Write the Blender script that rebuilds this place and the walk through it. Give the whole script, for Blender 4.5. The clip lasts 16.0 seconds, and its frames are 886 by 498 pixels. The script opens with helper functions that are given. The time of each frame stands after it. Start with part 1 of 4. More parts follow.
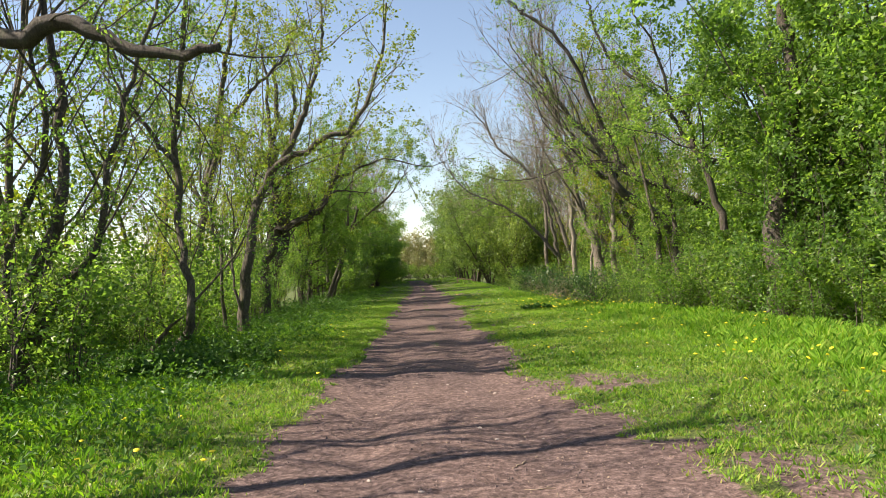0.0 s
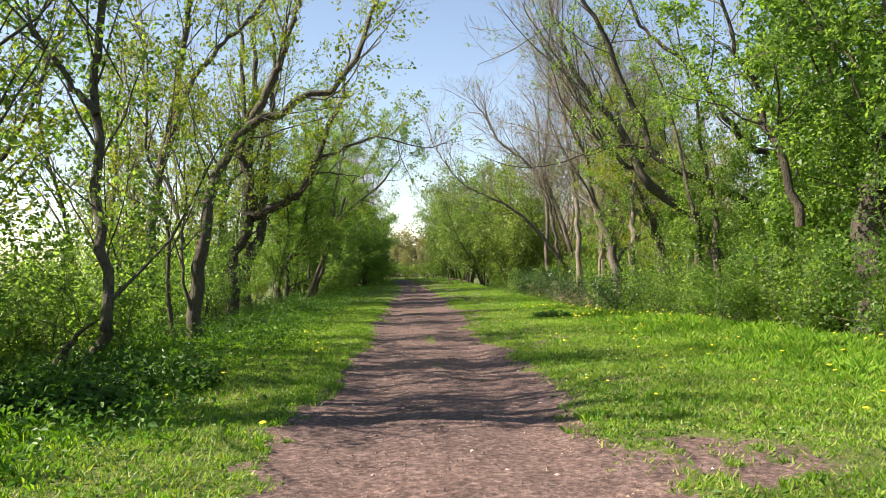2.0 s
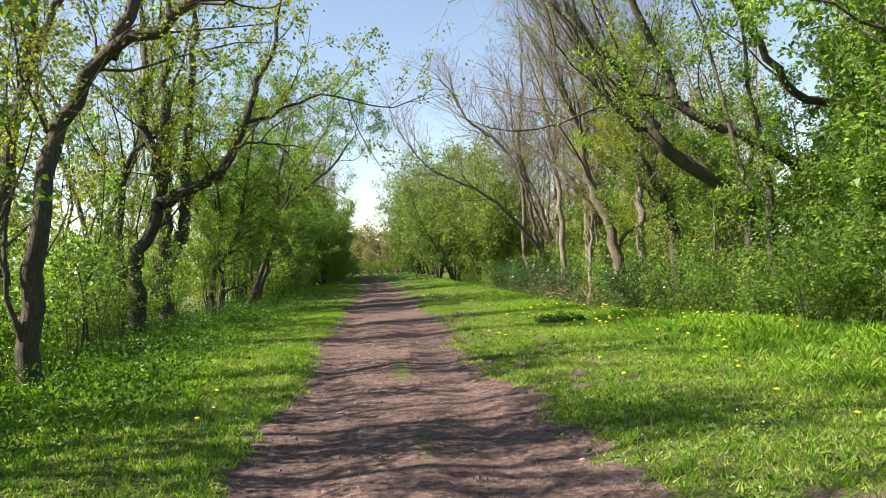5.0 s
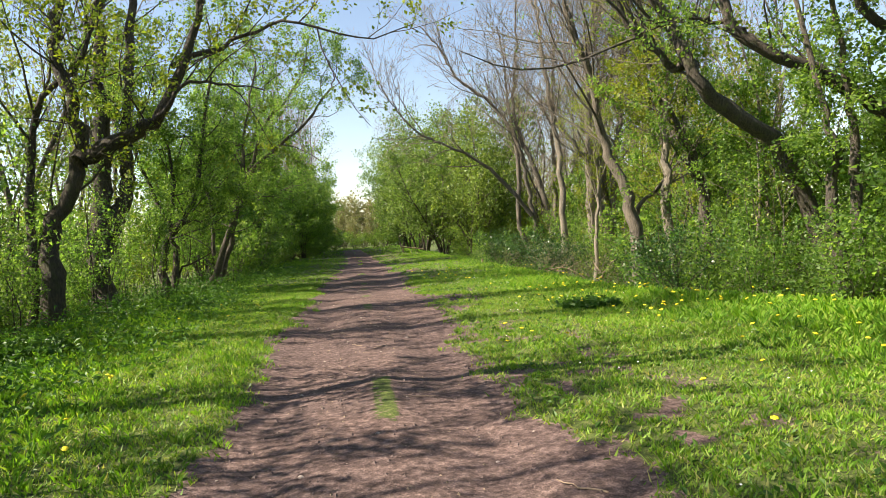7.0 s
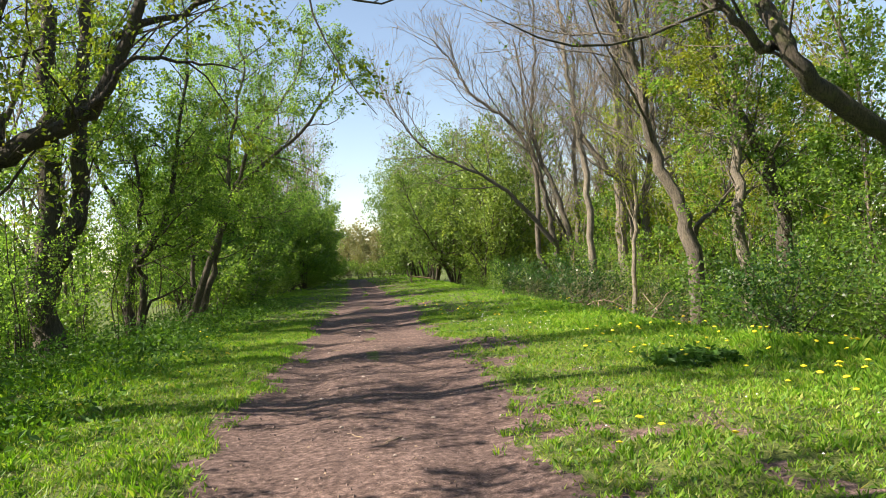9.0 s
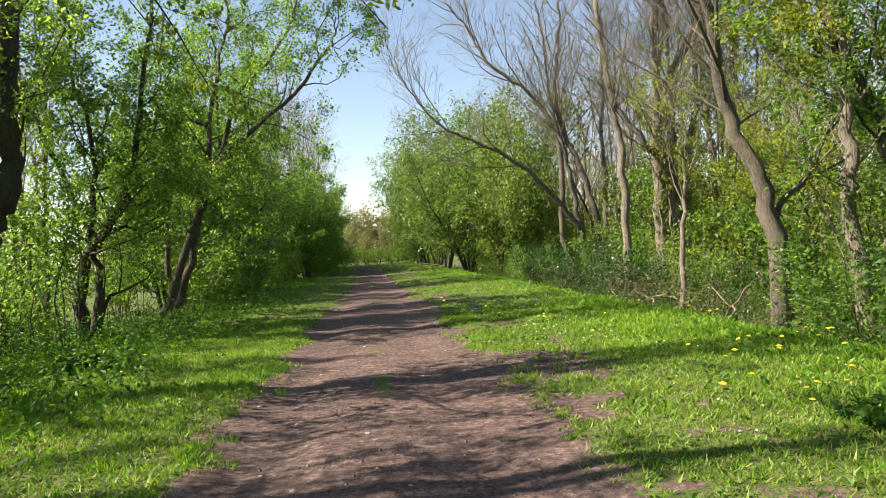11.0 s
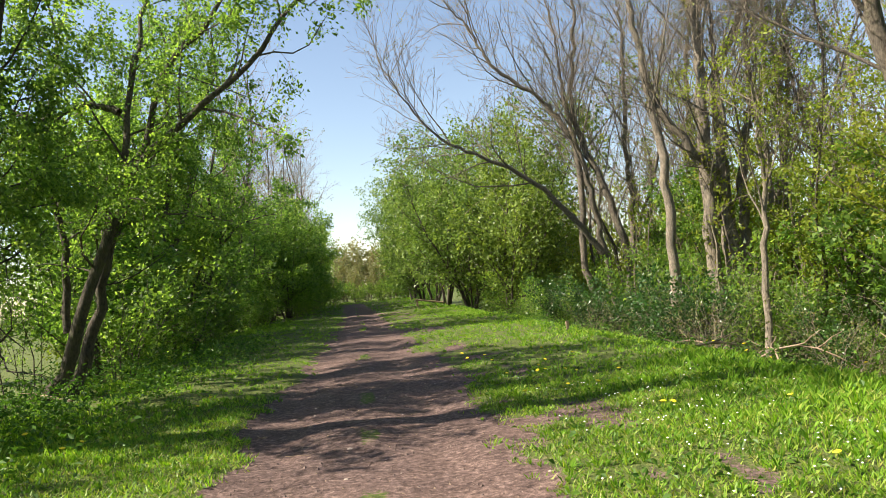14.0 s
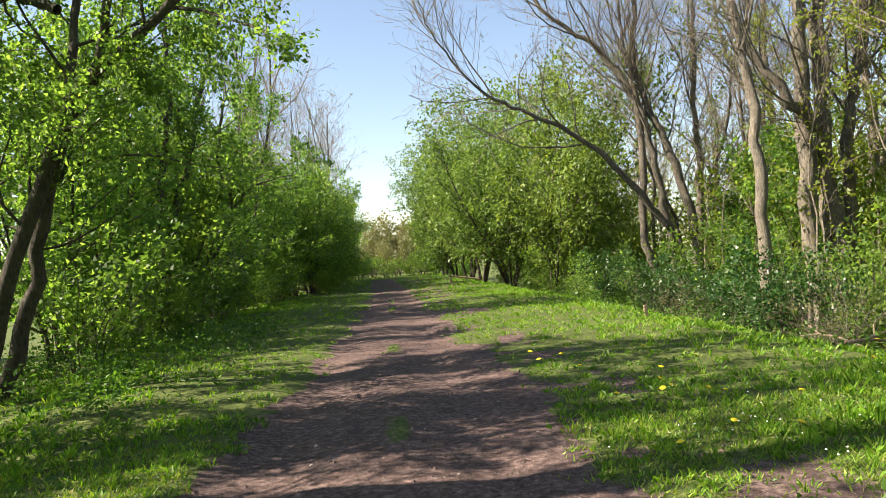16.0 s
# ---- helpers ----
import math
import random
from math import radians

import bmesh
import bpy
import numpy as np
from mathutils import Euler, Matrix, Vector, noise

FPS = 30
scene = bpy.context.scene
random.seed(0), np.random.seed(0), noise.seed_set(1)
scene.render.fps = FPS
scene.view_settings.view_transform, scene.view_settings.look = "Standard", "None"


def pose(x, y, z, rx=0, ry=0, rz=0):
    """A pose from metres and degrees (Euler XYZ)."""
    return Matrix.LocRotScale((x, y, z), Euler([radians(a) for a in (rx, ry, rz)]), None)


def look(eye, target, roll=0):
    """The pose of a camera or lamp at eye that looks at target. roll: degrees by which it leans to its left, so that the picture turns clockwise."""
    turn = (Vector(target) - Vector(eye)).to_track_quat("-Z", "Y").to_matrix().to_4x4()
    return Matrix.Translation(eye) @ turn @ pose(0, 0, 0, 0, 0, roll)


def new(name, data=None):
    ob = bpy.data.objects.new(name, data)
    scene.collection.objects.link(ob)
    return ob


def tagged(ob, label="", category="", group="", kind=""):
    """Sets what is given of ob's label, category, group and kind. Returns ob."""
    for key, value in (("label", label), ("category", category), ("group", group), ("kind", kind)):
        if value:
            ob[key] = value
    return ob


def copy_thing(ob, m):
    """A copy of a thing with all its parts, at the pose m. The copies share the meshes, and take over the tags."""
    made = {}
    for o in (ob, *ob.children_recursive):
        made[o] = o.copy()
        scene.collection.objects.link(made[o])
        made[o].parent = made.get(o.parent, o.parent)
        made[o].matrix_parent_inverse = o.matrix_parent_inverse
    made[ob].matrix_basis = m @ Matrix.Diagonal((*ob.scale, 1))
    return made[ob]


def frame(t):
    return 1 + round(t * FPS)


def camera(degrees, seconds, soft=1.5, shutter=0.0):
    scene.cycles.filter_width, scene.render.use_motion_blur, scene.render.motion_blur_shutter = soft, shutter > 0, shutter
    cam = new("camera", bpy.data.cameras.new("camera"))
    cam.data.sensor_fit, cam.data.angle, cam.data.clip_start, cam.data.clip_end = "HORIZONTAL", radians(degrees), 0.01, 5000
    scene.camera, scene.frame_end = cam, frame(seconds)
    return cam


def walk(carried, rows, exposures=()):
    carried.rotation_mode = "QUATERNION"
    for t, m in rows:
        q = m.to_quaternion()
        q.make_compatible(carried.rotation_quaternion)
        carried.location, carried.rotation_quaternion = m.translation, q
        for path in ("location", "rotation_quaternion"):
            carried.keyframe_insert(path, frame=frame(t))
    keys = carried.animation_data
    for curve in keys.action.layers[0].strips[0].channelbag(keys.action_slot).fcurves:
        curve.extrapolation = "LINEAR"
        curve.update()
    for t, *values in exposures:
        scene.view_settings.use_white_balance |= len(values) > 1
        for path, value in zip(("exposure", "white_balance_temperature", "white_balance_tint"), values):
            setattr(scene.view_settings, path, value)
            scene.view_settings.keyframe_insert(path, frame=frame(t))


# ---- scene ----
cam = camera(63.4, 16.0, soft=0.85)
METRES, EYE, TILT, LEAN, TURN = 27.3, 1.5, 0.0, 0.0, -2.1
ROWS = [
    (0.0, 0.0, 0.0, 0.0, 0.07, 1.46, 2.8),
    (0.5, -0.0044, 0.034, -0.0, 0.09, 2.32, 2.54),
    (1.0, -0.0073, 0.0657, -0.0007, -0.32, 3.13, 2.21),
    (1.5, -0.0106, 0.1003, -0.0013, -0.44, 3.13, 1.85),
    (2.0, -0.0118, 0.1329, -0.0023, -0.9, 1.44, 1.17),
    (2.5, -0.0122, 0.1649, -0.0014, -1.14, 1.54, 1.26),
    (3.0, -0.0121, 0.195, -0.0025, -3.51, 0.9, 4.46),
    (3.5, -0.0127, 0.2275, -0.0027, -3.72, 1.18, 2.68),
    (6.0, -0.0114, 0.3774, -0.0049, -3.95, -0.04, 3.45),
    (6.5, -0.0104, 0.41, -0.0057, -4.38, -1.92, 3.43),
    (7.0, -0.0118, 0.4394, -0.0054, -4.87, -1.35, 3.34),
    (7.5, -0.012, 0.4713, -0.0056, -4.61, 0.45, 3.44),
    (8.0, -0.0123, 0.5025, -0.0062, -4.59, 0.5, 3.36),
    (8.5, -0.0136, 0.5351, -0.0066, -4.33, 1.59, 2.89),
    (9.0, -0.0143, 0.5675, -0.0072, -4.42, 1.01, 3.47),
    (11.5, -0.0184, 0.7194, -0.0062, -3.7, -0.04, 3.29),
    (12.0, -0.0202, 0.7514, -0.0061, -3.62, 0.27, 3.24),
    (12.5, -0.0205, 0.7837, -0.0048, -3.54, 1.62, 3.34),
    (13.0, -0.0212, 0.8144, -0.0057, -3.91, 1.59, 3.53),
    (13.5, -0.0211, 0.8465, -0.006, -4.18, 1.88, 5.58),
    (14.0, -0.0221, 0.8758, -0.0052, -4.58, 2.63, 4.66),
    (14.5, -0.0223, 0.9075, -0.0053, -4.45, 2.96, 4.48),
    (15.0, -0.0237, 0.9372, -0.006, -4.16, 2.88, 4.35),
    (15.5, -0.024, 0.9681, -0.0065, -2.98, 3.01, 4.05),
    (16.0, -0.0261, 0.9987, -0.0073, -2.25, 0.91, 3.89),
]
walk(cam, [(t, pose(0, 0, EYE, TILT, LEAN, TURN) @ pose(METRES * x, METRES * y, METRES * z, 90 + pitch, roll, yaw)) for t, x, y, z, yaw, pitch, roll in ROWS],
     exposures=[(0.0, 1.35, 7250, 14), (2.5, 1.5, 7250, 14), (11.5, 1.43, 7250, 12), (14.2, 1.43, 7250, 12), (16.0, 1.58, 7250, 13)])

# ---- light: a clear spring day, the sun square to the track on its west side ----
SUN_FROM, SUN_UP = 267.0, 43.0   # compass bearing the light comes from (north is +y), height in degrees
world = bpy.data.worlds.new("sky")
scene.world = world
world.use_nodes = True
wn = world.node_tree.nodes
sky = wn.new("ShaderNodeTexSky")
sky.sky_type = 'NISHITA'
sky.sun_disc = False
sky.sun_elevation, sky.sun_rotation = radians(SUN_UP), radians(SUN_FROM)
sky.dust_density, sky.air_density, sky.ozone_density = 0.5, 1.0, 1.0
wn["Background"].inputs["Strength"].default_value = 0.085
world.node_tree.links.new(sky.outputs[0], wn["Background"].inputs["Color"])
sun_data = bpy.data.lights.new("sun", 'SUN')
sun_data.energy, sun_data.angle, sun_data.color = 5.0, radians(0.5), (1.0, 0.94, 0.84)
sun = new("sun", sun_data)
sun_way = Vector((math.sin(radians(SUN_FROM)) * math.cos(radians(SUN_UP)), math.cos(radians(SUN_FROM)) * math.cos(radians(SUN_UP)), math.sin(radians(SUN_UP))))
sun.matrix_world = look(sun_way * 60, (0, 0, 0))


# ---- materials ----
def material(name):
    m = bpy.data.materials.new(name)
    m.use_nodes = True
    nt = m.node_tree
    b = nt.nodes["Principled BSDF"]
    return m, nt, b


def link(nt, a, b):
    nt.links.new(a, b)


def noise_node(nt, scale, detail=4.0, rough=0.6, coord=None):
    n = nt.nodes.new("ShaderNodeTexNoise")
    n.inputs["Scale"].default_value, n.inputs["Detail"].default_value, n.inputs["Roughness"].default_value = scale, detail, rough
    if coord:
        link(nt, coord, n.inputs["Vector"])
    return n


def ramp(nt, fac, stops):
    r = nt.nodes.new("ShaderNodeValToRGB")
    els = r.color_ramp.elements
    while len(els) < len(stops):
        els.new(0.5)
    for e, (p, c) in zip(els, stops):
        e.position, e.color = p, (*c, 1)
    link(nt, fac, r.inputs["Fac"])
    return r


def mix(nt, fac, a, b, mode='MIX'):
    n = nt.nodes.new("ShaderNodeMix")
    n.data_type, n.blend_type = 'RGBA', mode
    for sock, v in ((n.inputs[0], fac), (n.inputs[6], a), (n.inputs[7], b)):
        if isinstance(v, (int, float)):
            sock.default_value = v
        elif isinstance(v, tuple):
            sock.default_value = (*v, 1)
        else:
            link(nt, v, sock)
    return n.outputs[2]


def bump(nt, b, height, strength, distance=0.02):
    n = nt.nodes.new("ShaderNodeBump")
    n.inputs["Strength"].default_value, n.inputs["Distance"].default_value = strength, distance
    link(nt, height, n.inputs["Height"])
    link(nt, n.outputs[0], b.inputs["Normal"])


def leaf_material(name, colours, glow, rough=0.5, share=0.42):
    """Leaf or blade: colours vary leaf by leaf, and some sunlight passes through."""
    m, nt, b = material(name)
    geo = nt.nodes.new("ShaderNodeNewGeometry")
    info = nt.nodes.new("ShaderNodeObjectInfo")
    r = ramp(nt, geo.outputs["Random Per Island"], [(i / max(1, len(colours) - 1), c) for i, c in enumerate(colours)])
    n = noise_node(nt, 0.7, 3, 0.6, geo.outputs["Position"])
    tone = ramp(nt, n.outputs["Fac"], [(0.3, (0.72, 0.78, 0.7)), (0.7, (1.2, 1.15, 1.0))])
    c = mix(nt, 1.0, r.outputs[0], tone.outputs[0], 'MULTIPLY')
    per = ramp(nt, info.outputs["Random"], [(0.0, (0.86, 0.94, 0.9)), (1.0, (1.14, 1.06, 1.0))])
    c = mix(nt, 1.0, c, per.outputs[0], 'MULTIPLY')
    link(nt, c, b.inputs["Base Color"])
    b.inputs["Roughness"].default_value = rough
    b.inputs["Specular IOR Level"].default_value = 0.35
    tr = nt.nodes.new("ShaderNodeBsdfTranslucent")
    link(nt, mix(nt, 1.0, c, glow, 'MULTIPLY'), tr.inputs["Color"])
    ms = nt.nodes.new("ShaderNodeMixShader")
    ms.inputs[0].default_value = share
    link(nt, b.outputs[0], ms.inputs[1])
    link(nt, tr.outputs[0], ms.inputs[2])
    link(nt, ms.outputs[0], nt.nodes["Material Output"].inputs["Surface"])
    return m


def bark_material(name, dark, light, moss, moss_amount):
    m, nt, b = material(name)
    geo = nt.nodes.new("ShaderNodeNewGeometry")
    mp = nt.nodes.new("ShaderNodeMapping")
    mp.inputs["Scale"].default_value = (1, 1, 0.28)
    link(nt, geo.outputs["Position"], mp.inputs["Vector"])
    fine = noise_node(nt, 34, 6, 0.7, mp.outputs[0])
    broad = noise_node(nt, 2.6, 4, 0.6, geo.outputs["Position"])
    c = ramp(nt, fine.outputs["Fac"], [(0.3, dark), (0.72, light)]).outputs[0]
    tone = ramp(nt, broad.outputs["Fac"], [(0.3, (0.7, 0.7, 0.7)), (0.7, (1.25, 1.22, 1.15))])
    c = mix(nt, 1.0, c, tone.outputs[0], 'MULTIPLY')
    spots = noise_node(nt, 5.5, 5, 0.65, geo.outputs["Position"])
    mask = ramp(nt, spots.outputs["Fac"], [(0.62 - moss_amount, (0, 0, 0)), (0.72 - moss_amount * 0.6, (1, 1, 1))])
    half = nt.nodes.new("ShaderNodeMath")
    half.operation = 'MULTIPLY'
    link(nt, mask.outputs[0], half.inputs[0])
    half.inputs[1].default_value = 0.55
    c = mix(nt, half.outputs[0], c, moss)
    link(nt, c, b.inputs["Base Color"])
    b.inputs["Roughness"].default_value = 0.9
    bump(nt, b, fine.outputs["Fac"], 1.0, 0.06)
    return m


BARK = bark_material("brown bark", (0.035, 0.029, 0.023), (0.16, 0.135, 0.107), (0.12, 0.13, 0.05), 0.1)
BARK_PALE = bark_material("grey bark", (0.09, 0.076, 0.06), (0.34, 0.295, 0.235), (0.16, 0.16, 0.09), 0.06)
BARK_MID = bark_material("ash bark", (0.055, 0.046, 0.037), (0.24, 0.205, 0.165), (0.15, 0.15, 0.08), 0.07)
BARK_DARK = bark_material("dark bark", (0.03, 0.024, 0.02), (0.12, 0.098, 0.078), (0.07, 0.08, 0.03), 0.08)
TWIG = bark_material("twig bark", (0.12, 0.095, 0.075), (0.34, 0.28, 0.22), (0.14, 0.12, 0.06), 0.02)
LEAF_HAW = leaf_material("hawthorn leaf", [(0.045, 0.095, 0.024), (0.09, 0.175, 0.042), (0.165, 0.26, 0.075)], (2.5, 2.35, 1.2), 0.42, 0.56)
LEAF_LIGHT = leaf_material("willow leaf", [(0.07, 0.125, 0.03), (0.125, 0.21, 0.052), (0.2, 0.29, 0.08)], (1.7, 1.6, 0.9), 0.42, 0.42)
LEAF_YELLOW = leaf_material("maple leaf", [(0.11, 0.17, 0.022), (0.17, 0.24, 0.032), (0.23, 0.27, 0.05)], (1.7, 1.55, 0.8))
LEAF_DARK = leaf_material("ivy leaf", [(0.018, 0.05, 0.012), (0.03, 0.085, 0.02), (0.05, 0.12, 0.03)], (1.4, 1.5, 0.8), 0.35, 0.25)
LEAF_TAN = leaf_material("bud scale", [(0.15, 0.14, 0.08), (0.2, 0.2, 0.1), (0.16, 0.2, 0.08)], (1.4, 1.3, 0.9))
GRASS = leaf_material("grass blade", [(0.05, 0.14, 0.014), (0.12, 0.26, 0.026), (0.175, 0.34, 0.04), (0.28, 0.35, 0.09)], (1.7, 1.75, 0.7), 0.5, 0.4)
LAWN = leaf_material("short grass blade", [(0.06, 0.15, 0.018), (0.13, 0.25, 0.028), (0.18, 0.31, 0.04), (0.22, 0.32, 0.055), (0.32, 0.31, 0.12)], (1.6, 1.6, 0.8), 0.5, 0.35)
WEED = leaf_material("weed leaf", [(0.04, 0.1, 0.02), (0.08, 0.17, 0.03), (0.12, 0.22, 0.04)], (1.6, 1.7, 0.8), 0.5, 0.35)


def plain(name, colour, rough=0.8, var=0.25, scale=30):
    m, nt, b = material(name)
    geo = nt.nodes.new("ShaderNodeNewGeometry")
    n = noise_node(nt, scale, 4, 0.6, geo.outputs["Position"])
    lo = tuple(c * (1 - var) for c in colour)
    hi = tuple(min(1, c * (1 + var)) for c in colour)
    link(nt, ramp(nt, n.outputs["Fac"], [(0.3, lo), (0.7, hi)]).outputs[0], b.inputs["Base Color"])
    b.inputs["Roughness"].default_value = rough
    return m


YELLOW = plain("dandelion petals", (0.8, 0.62, 0.02), 0.7, 0.15, 200)
WHITE = plain("white petals", (0.75, 0.75, 0.72), 0.7, 0.1, 200)
STONE = plain("pebble stone", (0.33, 0.27, 0.23), 0.85, 0.3, 40)
DEADWOOD = plain("dead wood", (0.26, 0.19, 0.13), 0.9, 0.35, 50)


def ground_material():
    m, nt, b = material("earth and turf")
    geo = nt.nodes.new("ShaderNodeNewGeometry")
    att = nt.nodes.new("ShaderNodeAttribute")
    att.attribute_name = "soil"
    pos = geo.outputs["Position"]
    big, mid, fine, grit = (noise_node(nt, s, d, 0.62, pos) for s, d in ((0.55, 4), (3.2, 5), (19, 6), (90, 3)))
    earth = ramp(nt, fine.outputs["Fac"], [(0.3, (0.044, 0.031, 0.028)), (0.5, (0.115, 0.081, 0.073)), (0.72, (0.24, 0.178, 0.16))]).outputs[0]
    tone = ramp(nt, mid.outputs["Fac"], [(0.28, (0.68, 0.66, 0.66)), (0.7, (1.22, 1.2, 1.18))])
    earth = mix(nt, 1.0, earth, tone.outputs[0], 'MULTIPLY')
    tone = ramp(nt, big.outputs["Fac"], [(0.3, (0.85, 0.85, 0.88)), (0.7, (1.12, 1.08, 1.05))])
    earth = mix(nt, 1.0, earth, tone.outputs[0], 'MULTIPLY')
    vor = nt.nodes.new("ShaderNodeTexVoronoi")
    vor.inputs["Scale"].default_value = 26
    link(nt, pos, vor.inputs["Vector"])
    peb = ramp(nt, vor.outputs["Distance"], [(0.09, (1, 1, 1)), (0.16, (0, 0, 0))])
    pick = ramp(nt, vor.outputs["Color"], [(0.72, (0, 0, 0)), (0.76, (1, 1, 1))])
    earth = mix(nt, mix(nt, 1.0, peb.outputs[0], pick.outputs[0], 'MULTIPLY'), earth, (0.36, 0.29, 0.25))
    turf = ramp(nt, fine.outputs["Fac"], [(0.28, (0.04, 0.045, 0.02)), (0.5, (0.075, 0.105, 0.028)), (0.74, (0.17, 0.17, 0.07))]).outputs[0]
    turf = mix(nt, 1.0, turf, ramp(nt, mid.outputs["Fac"], [(0.3, (0.75, 0.8, 0.75)), (0.7, (1.25, 1.2, 1.1))]).outputs[0], 'MULTIPLY')
    turf = mix(nt, 1.0, turf, ramp(nt, grit.outputs["Fac"], [(0.35, (0.45, 0.5, 0.5)), (0.65, (1.5, 1.45, 1.3))]).outputs[0], 'MULTIPLY')
    earth = mix(nt, 1.0, earth, ramp(nt, grit.outputs["Fac"], [(0.36, (0.58, 0.58, 0.6)), (0.64, (1.38, 1.36, 1.33))]).outputs[0], 'MULTIPLY')
    add = nt.nodes.new("ShaderNodeMath")
    add.operation = 'MULTIPLY_ADD'
    link(nt, fine.outputs["Fac"], add.inputs[0])
    add.inputs[1].default_value = 1.0
    link(nt, att.outputs["Fac"], add.inputs[2])
    mask = ramp(nt, add.outputs[0], [(0.9, (0, 0, 0)), (1.12, (1, 1, 1))])
    link(nt, mix(nt, mask.outputs[0], turf, earth), b.inputs["Base Color"])
    b.inputs["Roughness"].default_value = 0.95
    b.inputs["Specular IOR Level"].default_value = 0.2
    h = mix(nt, 0.35, fine.outputs["Fac"], grit.outputs["Fac"])
    h = mix(nt, 0.25, h, peb.outputs[0])
    bump(nt, b, h, 0.8, 0.035)
    return m


GROUND = ground_material()


# ---- mesh helpers ----
def part(name, mesh, mat, parent, label=""):
    mesh.materials.append(mat)
    ob = new(name, mesh)
    if parent:
        ob.parent = parent
    if label:
        ob["label"] = label
    return ob


def mesh_from(name, verts, faces, smooth=False):
    """A mesh from numpy arrays; every face has the same number of corners."""
    me = bpy.data.meshes.new(name)
    verts, faces = np.asarray(verts, dtype=np.float32), np.asarray(faces, dtype=np.int32)
    n, k = faces.shape
    me.vertices.add(len(verts))
    me.vertices.foreach_set("co", verts.ravel())
    me.loops.add(n * k)
    me.loops.foreach_set("vertex_index", faces.ravel())
    me.polygons.add(n)
    me.polygons.foreach_set("loop_start", np.arange(0, n * k, k, dtype=np.int32))
    me.polygons.foreach_set("use_smooth", np.full(n, smooth))
    me.update(calc_edges=True)
    return me


def tubes(name, items):
    """Tapered tubes round polylines: items of (points, radii, sides)."""
    groups = {}
    for p, r, k in items:
        groups.setdefault((len(p), k), []).append((p, r))
    vs, fs, base = [], [], 0
    for (n, k), group in groups.items():
        p = np.array([g[0] for g in group])
        r = np.array([g[1] for g in group])
        tan = np.gradient(p, axis=1)
        tan /= np.linalg.norm(tan, axis=2, keepdims=True) + 1e-9
        whole = p[:, -1] - p[:, 0]
        ref = np.where((np.abs(whole[:, 2]) > 0.6 * np.linalg.norm(whole, axis=1))[:, None], [1.0, 0.13, 0.0], [0.0, 0.09, 1.0])
        u = np.cross(tan, ref[:, None, :])
        u /= np.linalg.norm(u, axis=2, keepdims=True) + 1e-9
        w = np.cross(tan, u)
        a = np.arange(k) * 2 * np.pi / k
        ring = u[:, :, None, :] * np.cos(a)[None, None, :, None] + w[:, :, None, :] * np.sin(a)[None, None, :, None]
        v = p[:, :, None, :] + ring * r[:, :, None, None]
        m = len(group)
        idx = base + np.arange(m * n * k).reshape(m, n, k)
        nxt = np.roll(idx, -1, axis=2)
        f = np.stack([idx[:, :-1], nxt[:, :-1], nxt[:, 1:], idx[:, 1:]], axis=-1).reshape(-1, 4)
        vs.append(v.reshape(-1, 3))
        fs.append(f)
        base += m * n * k
    return mesh_from(name, np.concatenate(vs), np.concatenate(fs), True)


def leaves(name, rng, at, along, size, up=0.5, wide=0.66, simple=False):
    """One small folded leaf at each place; simple ones are three-cornered."""
    n = len(at)
    size = size * rng.uniform(0.65, 1.3, n)[:, None]
    d = along + rng.normal(0, 0.75, (n, 3))
    d /= np.linalg.norm(d, axis=1, keepdims=True) + 1e-9
    nor = rng.normal(0, 1, (n, 3)) + [0, 0, up * 2]
    side = np.cross(d, nor)
    side /= np.linalg.norm(side, axis=1, keepdims=True) + 1e-9
    nor = np.cross(side, d)
    root = at
    tip = at + d * size - [0, 0, 0.1] * size
    mid = at + d * size * 0.45
    if simple:
        low = at + d * size * 0.1
        v = np.stack([low + side * size * wide * 0.52, tip, low - side * size * wide * 0.52], axis=1).reshape(-1, 3)
        return mesh_from(name, v, np.arange(3 * n).reshape(n, 3))
    lift = nor * size * 0.12
    v = np.stack([root, mid + side * size * wide * 0.5 + lift, tip, mid - side * size * wide * 0.5 + lift], axis=1).reshape(-1, 3)
    return mesh_from(name, v, np.arange(4 * n).reshape(n, 4))


def smooth_line(pts, n, rng=None, jitter=0.0):
    """n points on a Catmull-Rom curve through pts."""
    p = np.array(pts, dtype=float)
    if len(p) == 2:
        p = np.array([p[0], (p[0] + p[1]) / 2, p[1]])
    q = np.vstack([2 * p[0] - p[1], p, 2 * p[-1] - p[-2]])
    u = np.linspace(0, len(p) - 1 - 1e-6, n)
    i, t = u.astype(int), (u % 1)[:, None]
    a, b, c, d = q[i], q[i + 1], q[i + 2], q[i + 3]
    out = 0.5 * (2 * b + (c - a) * t + (2 * a - 5 * b + 4 * c - d) * t ** 2 + (3 * b - a - 3 * c + d) * t ** 3)
    if rng is not None and jitter:
        w = rng.normal(0, jitter, (n, 3))
        w[0] = 0
        out += w
    return out


def unit(v):
    return v / (np.linalg.norm(v) + 1e-9)


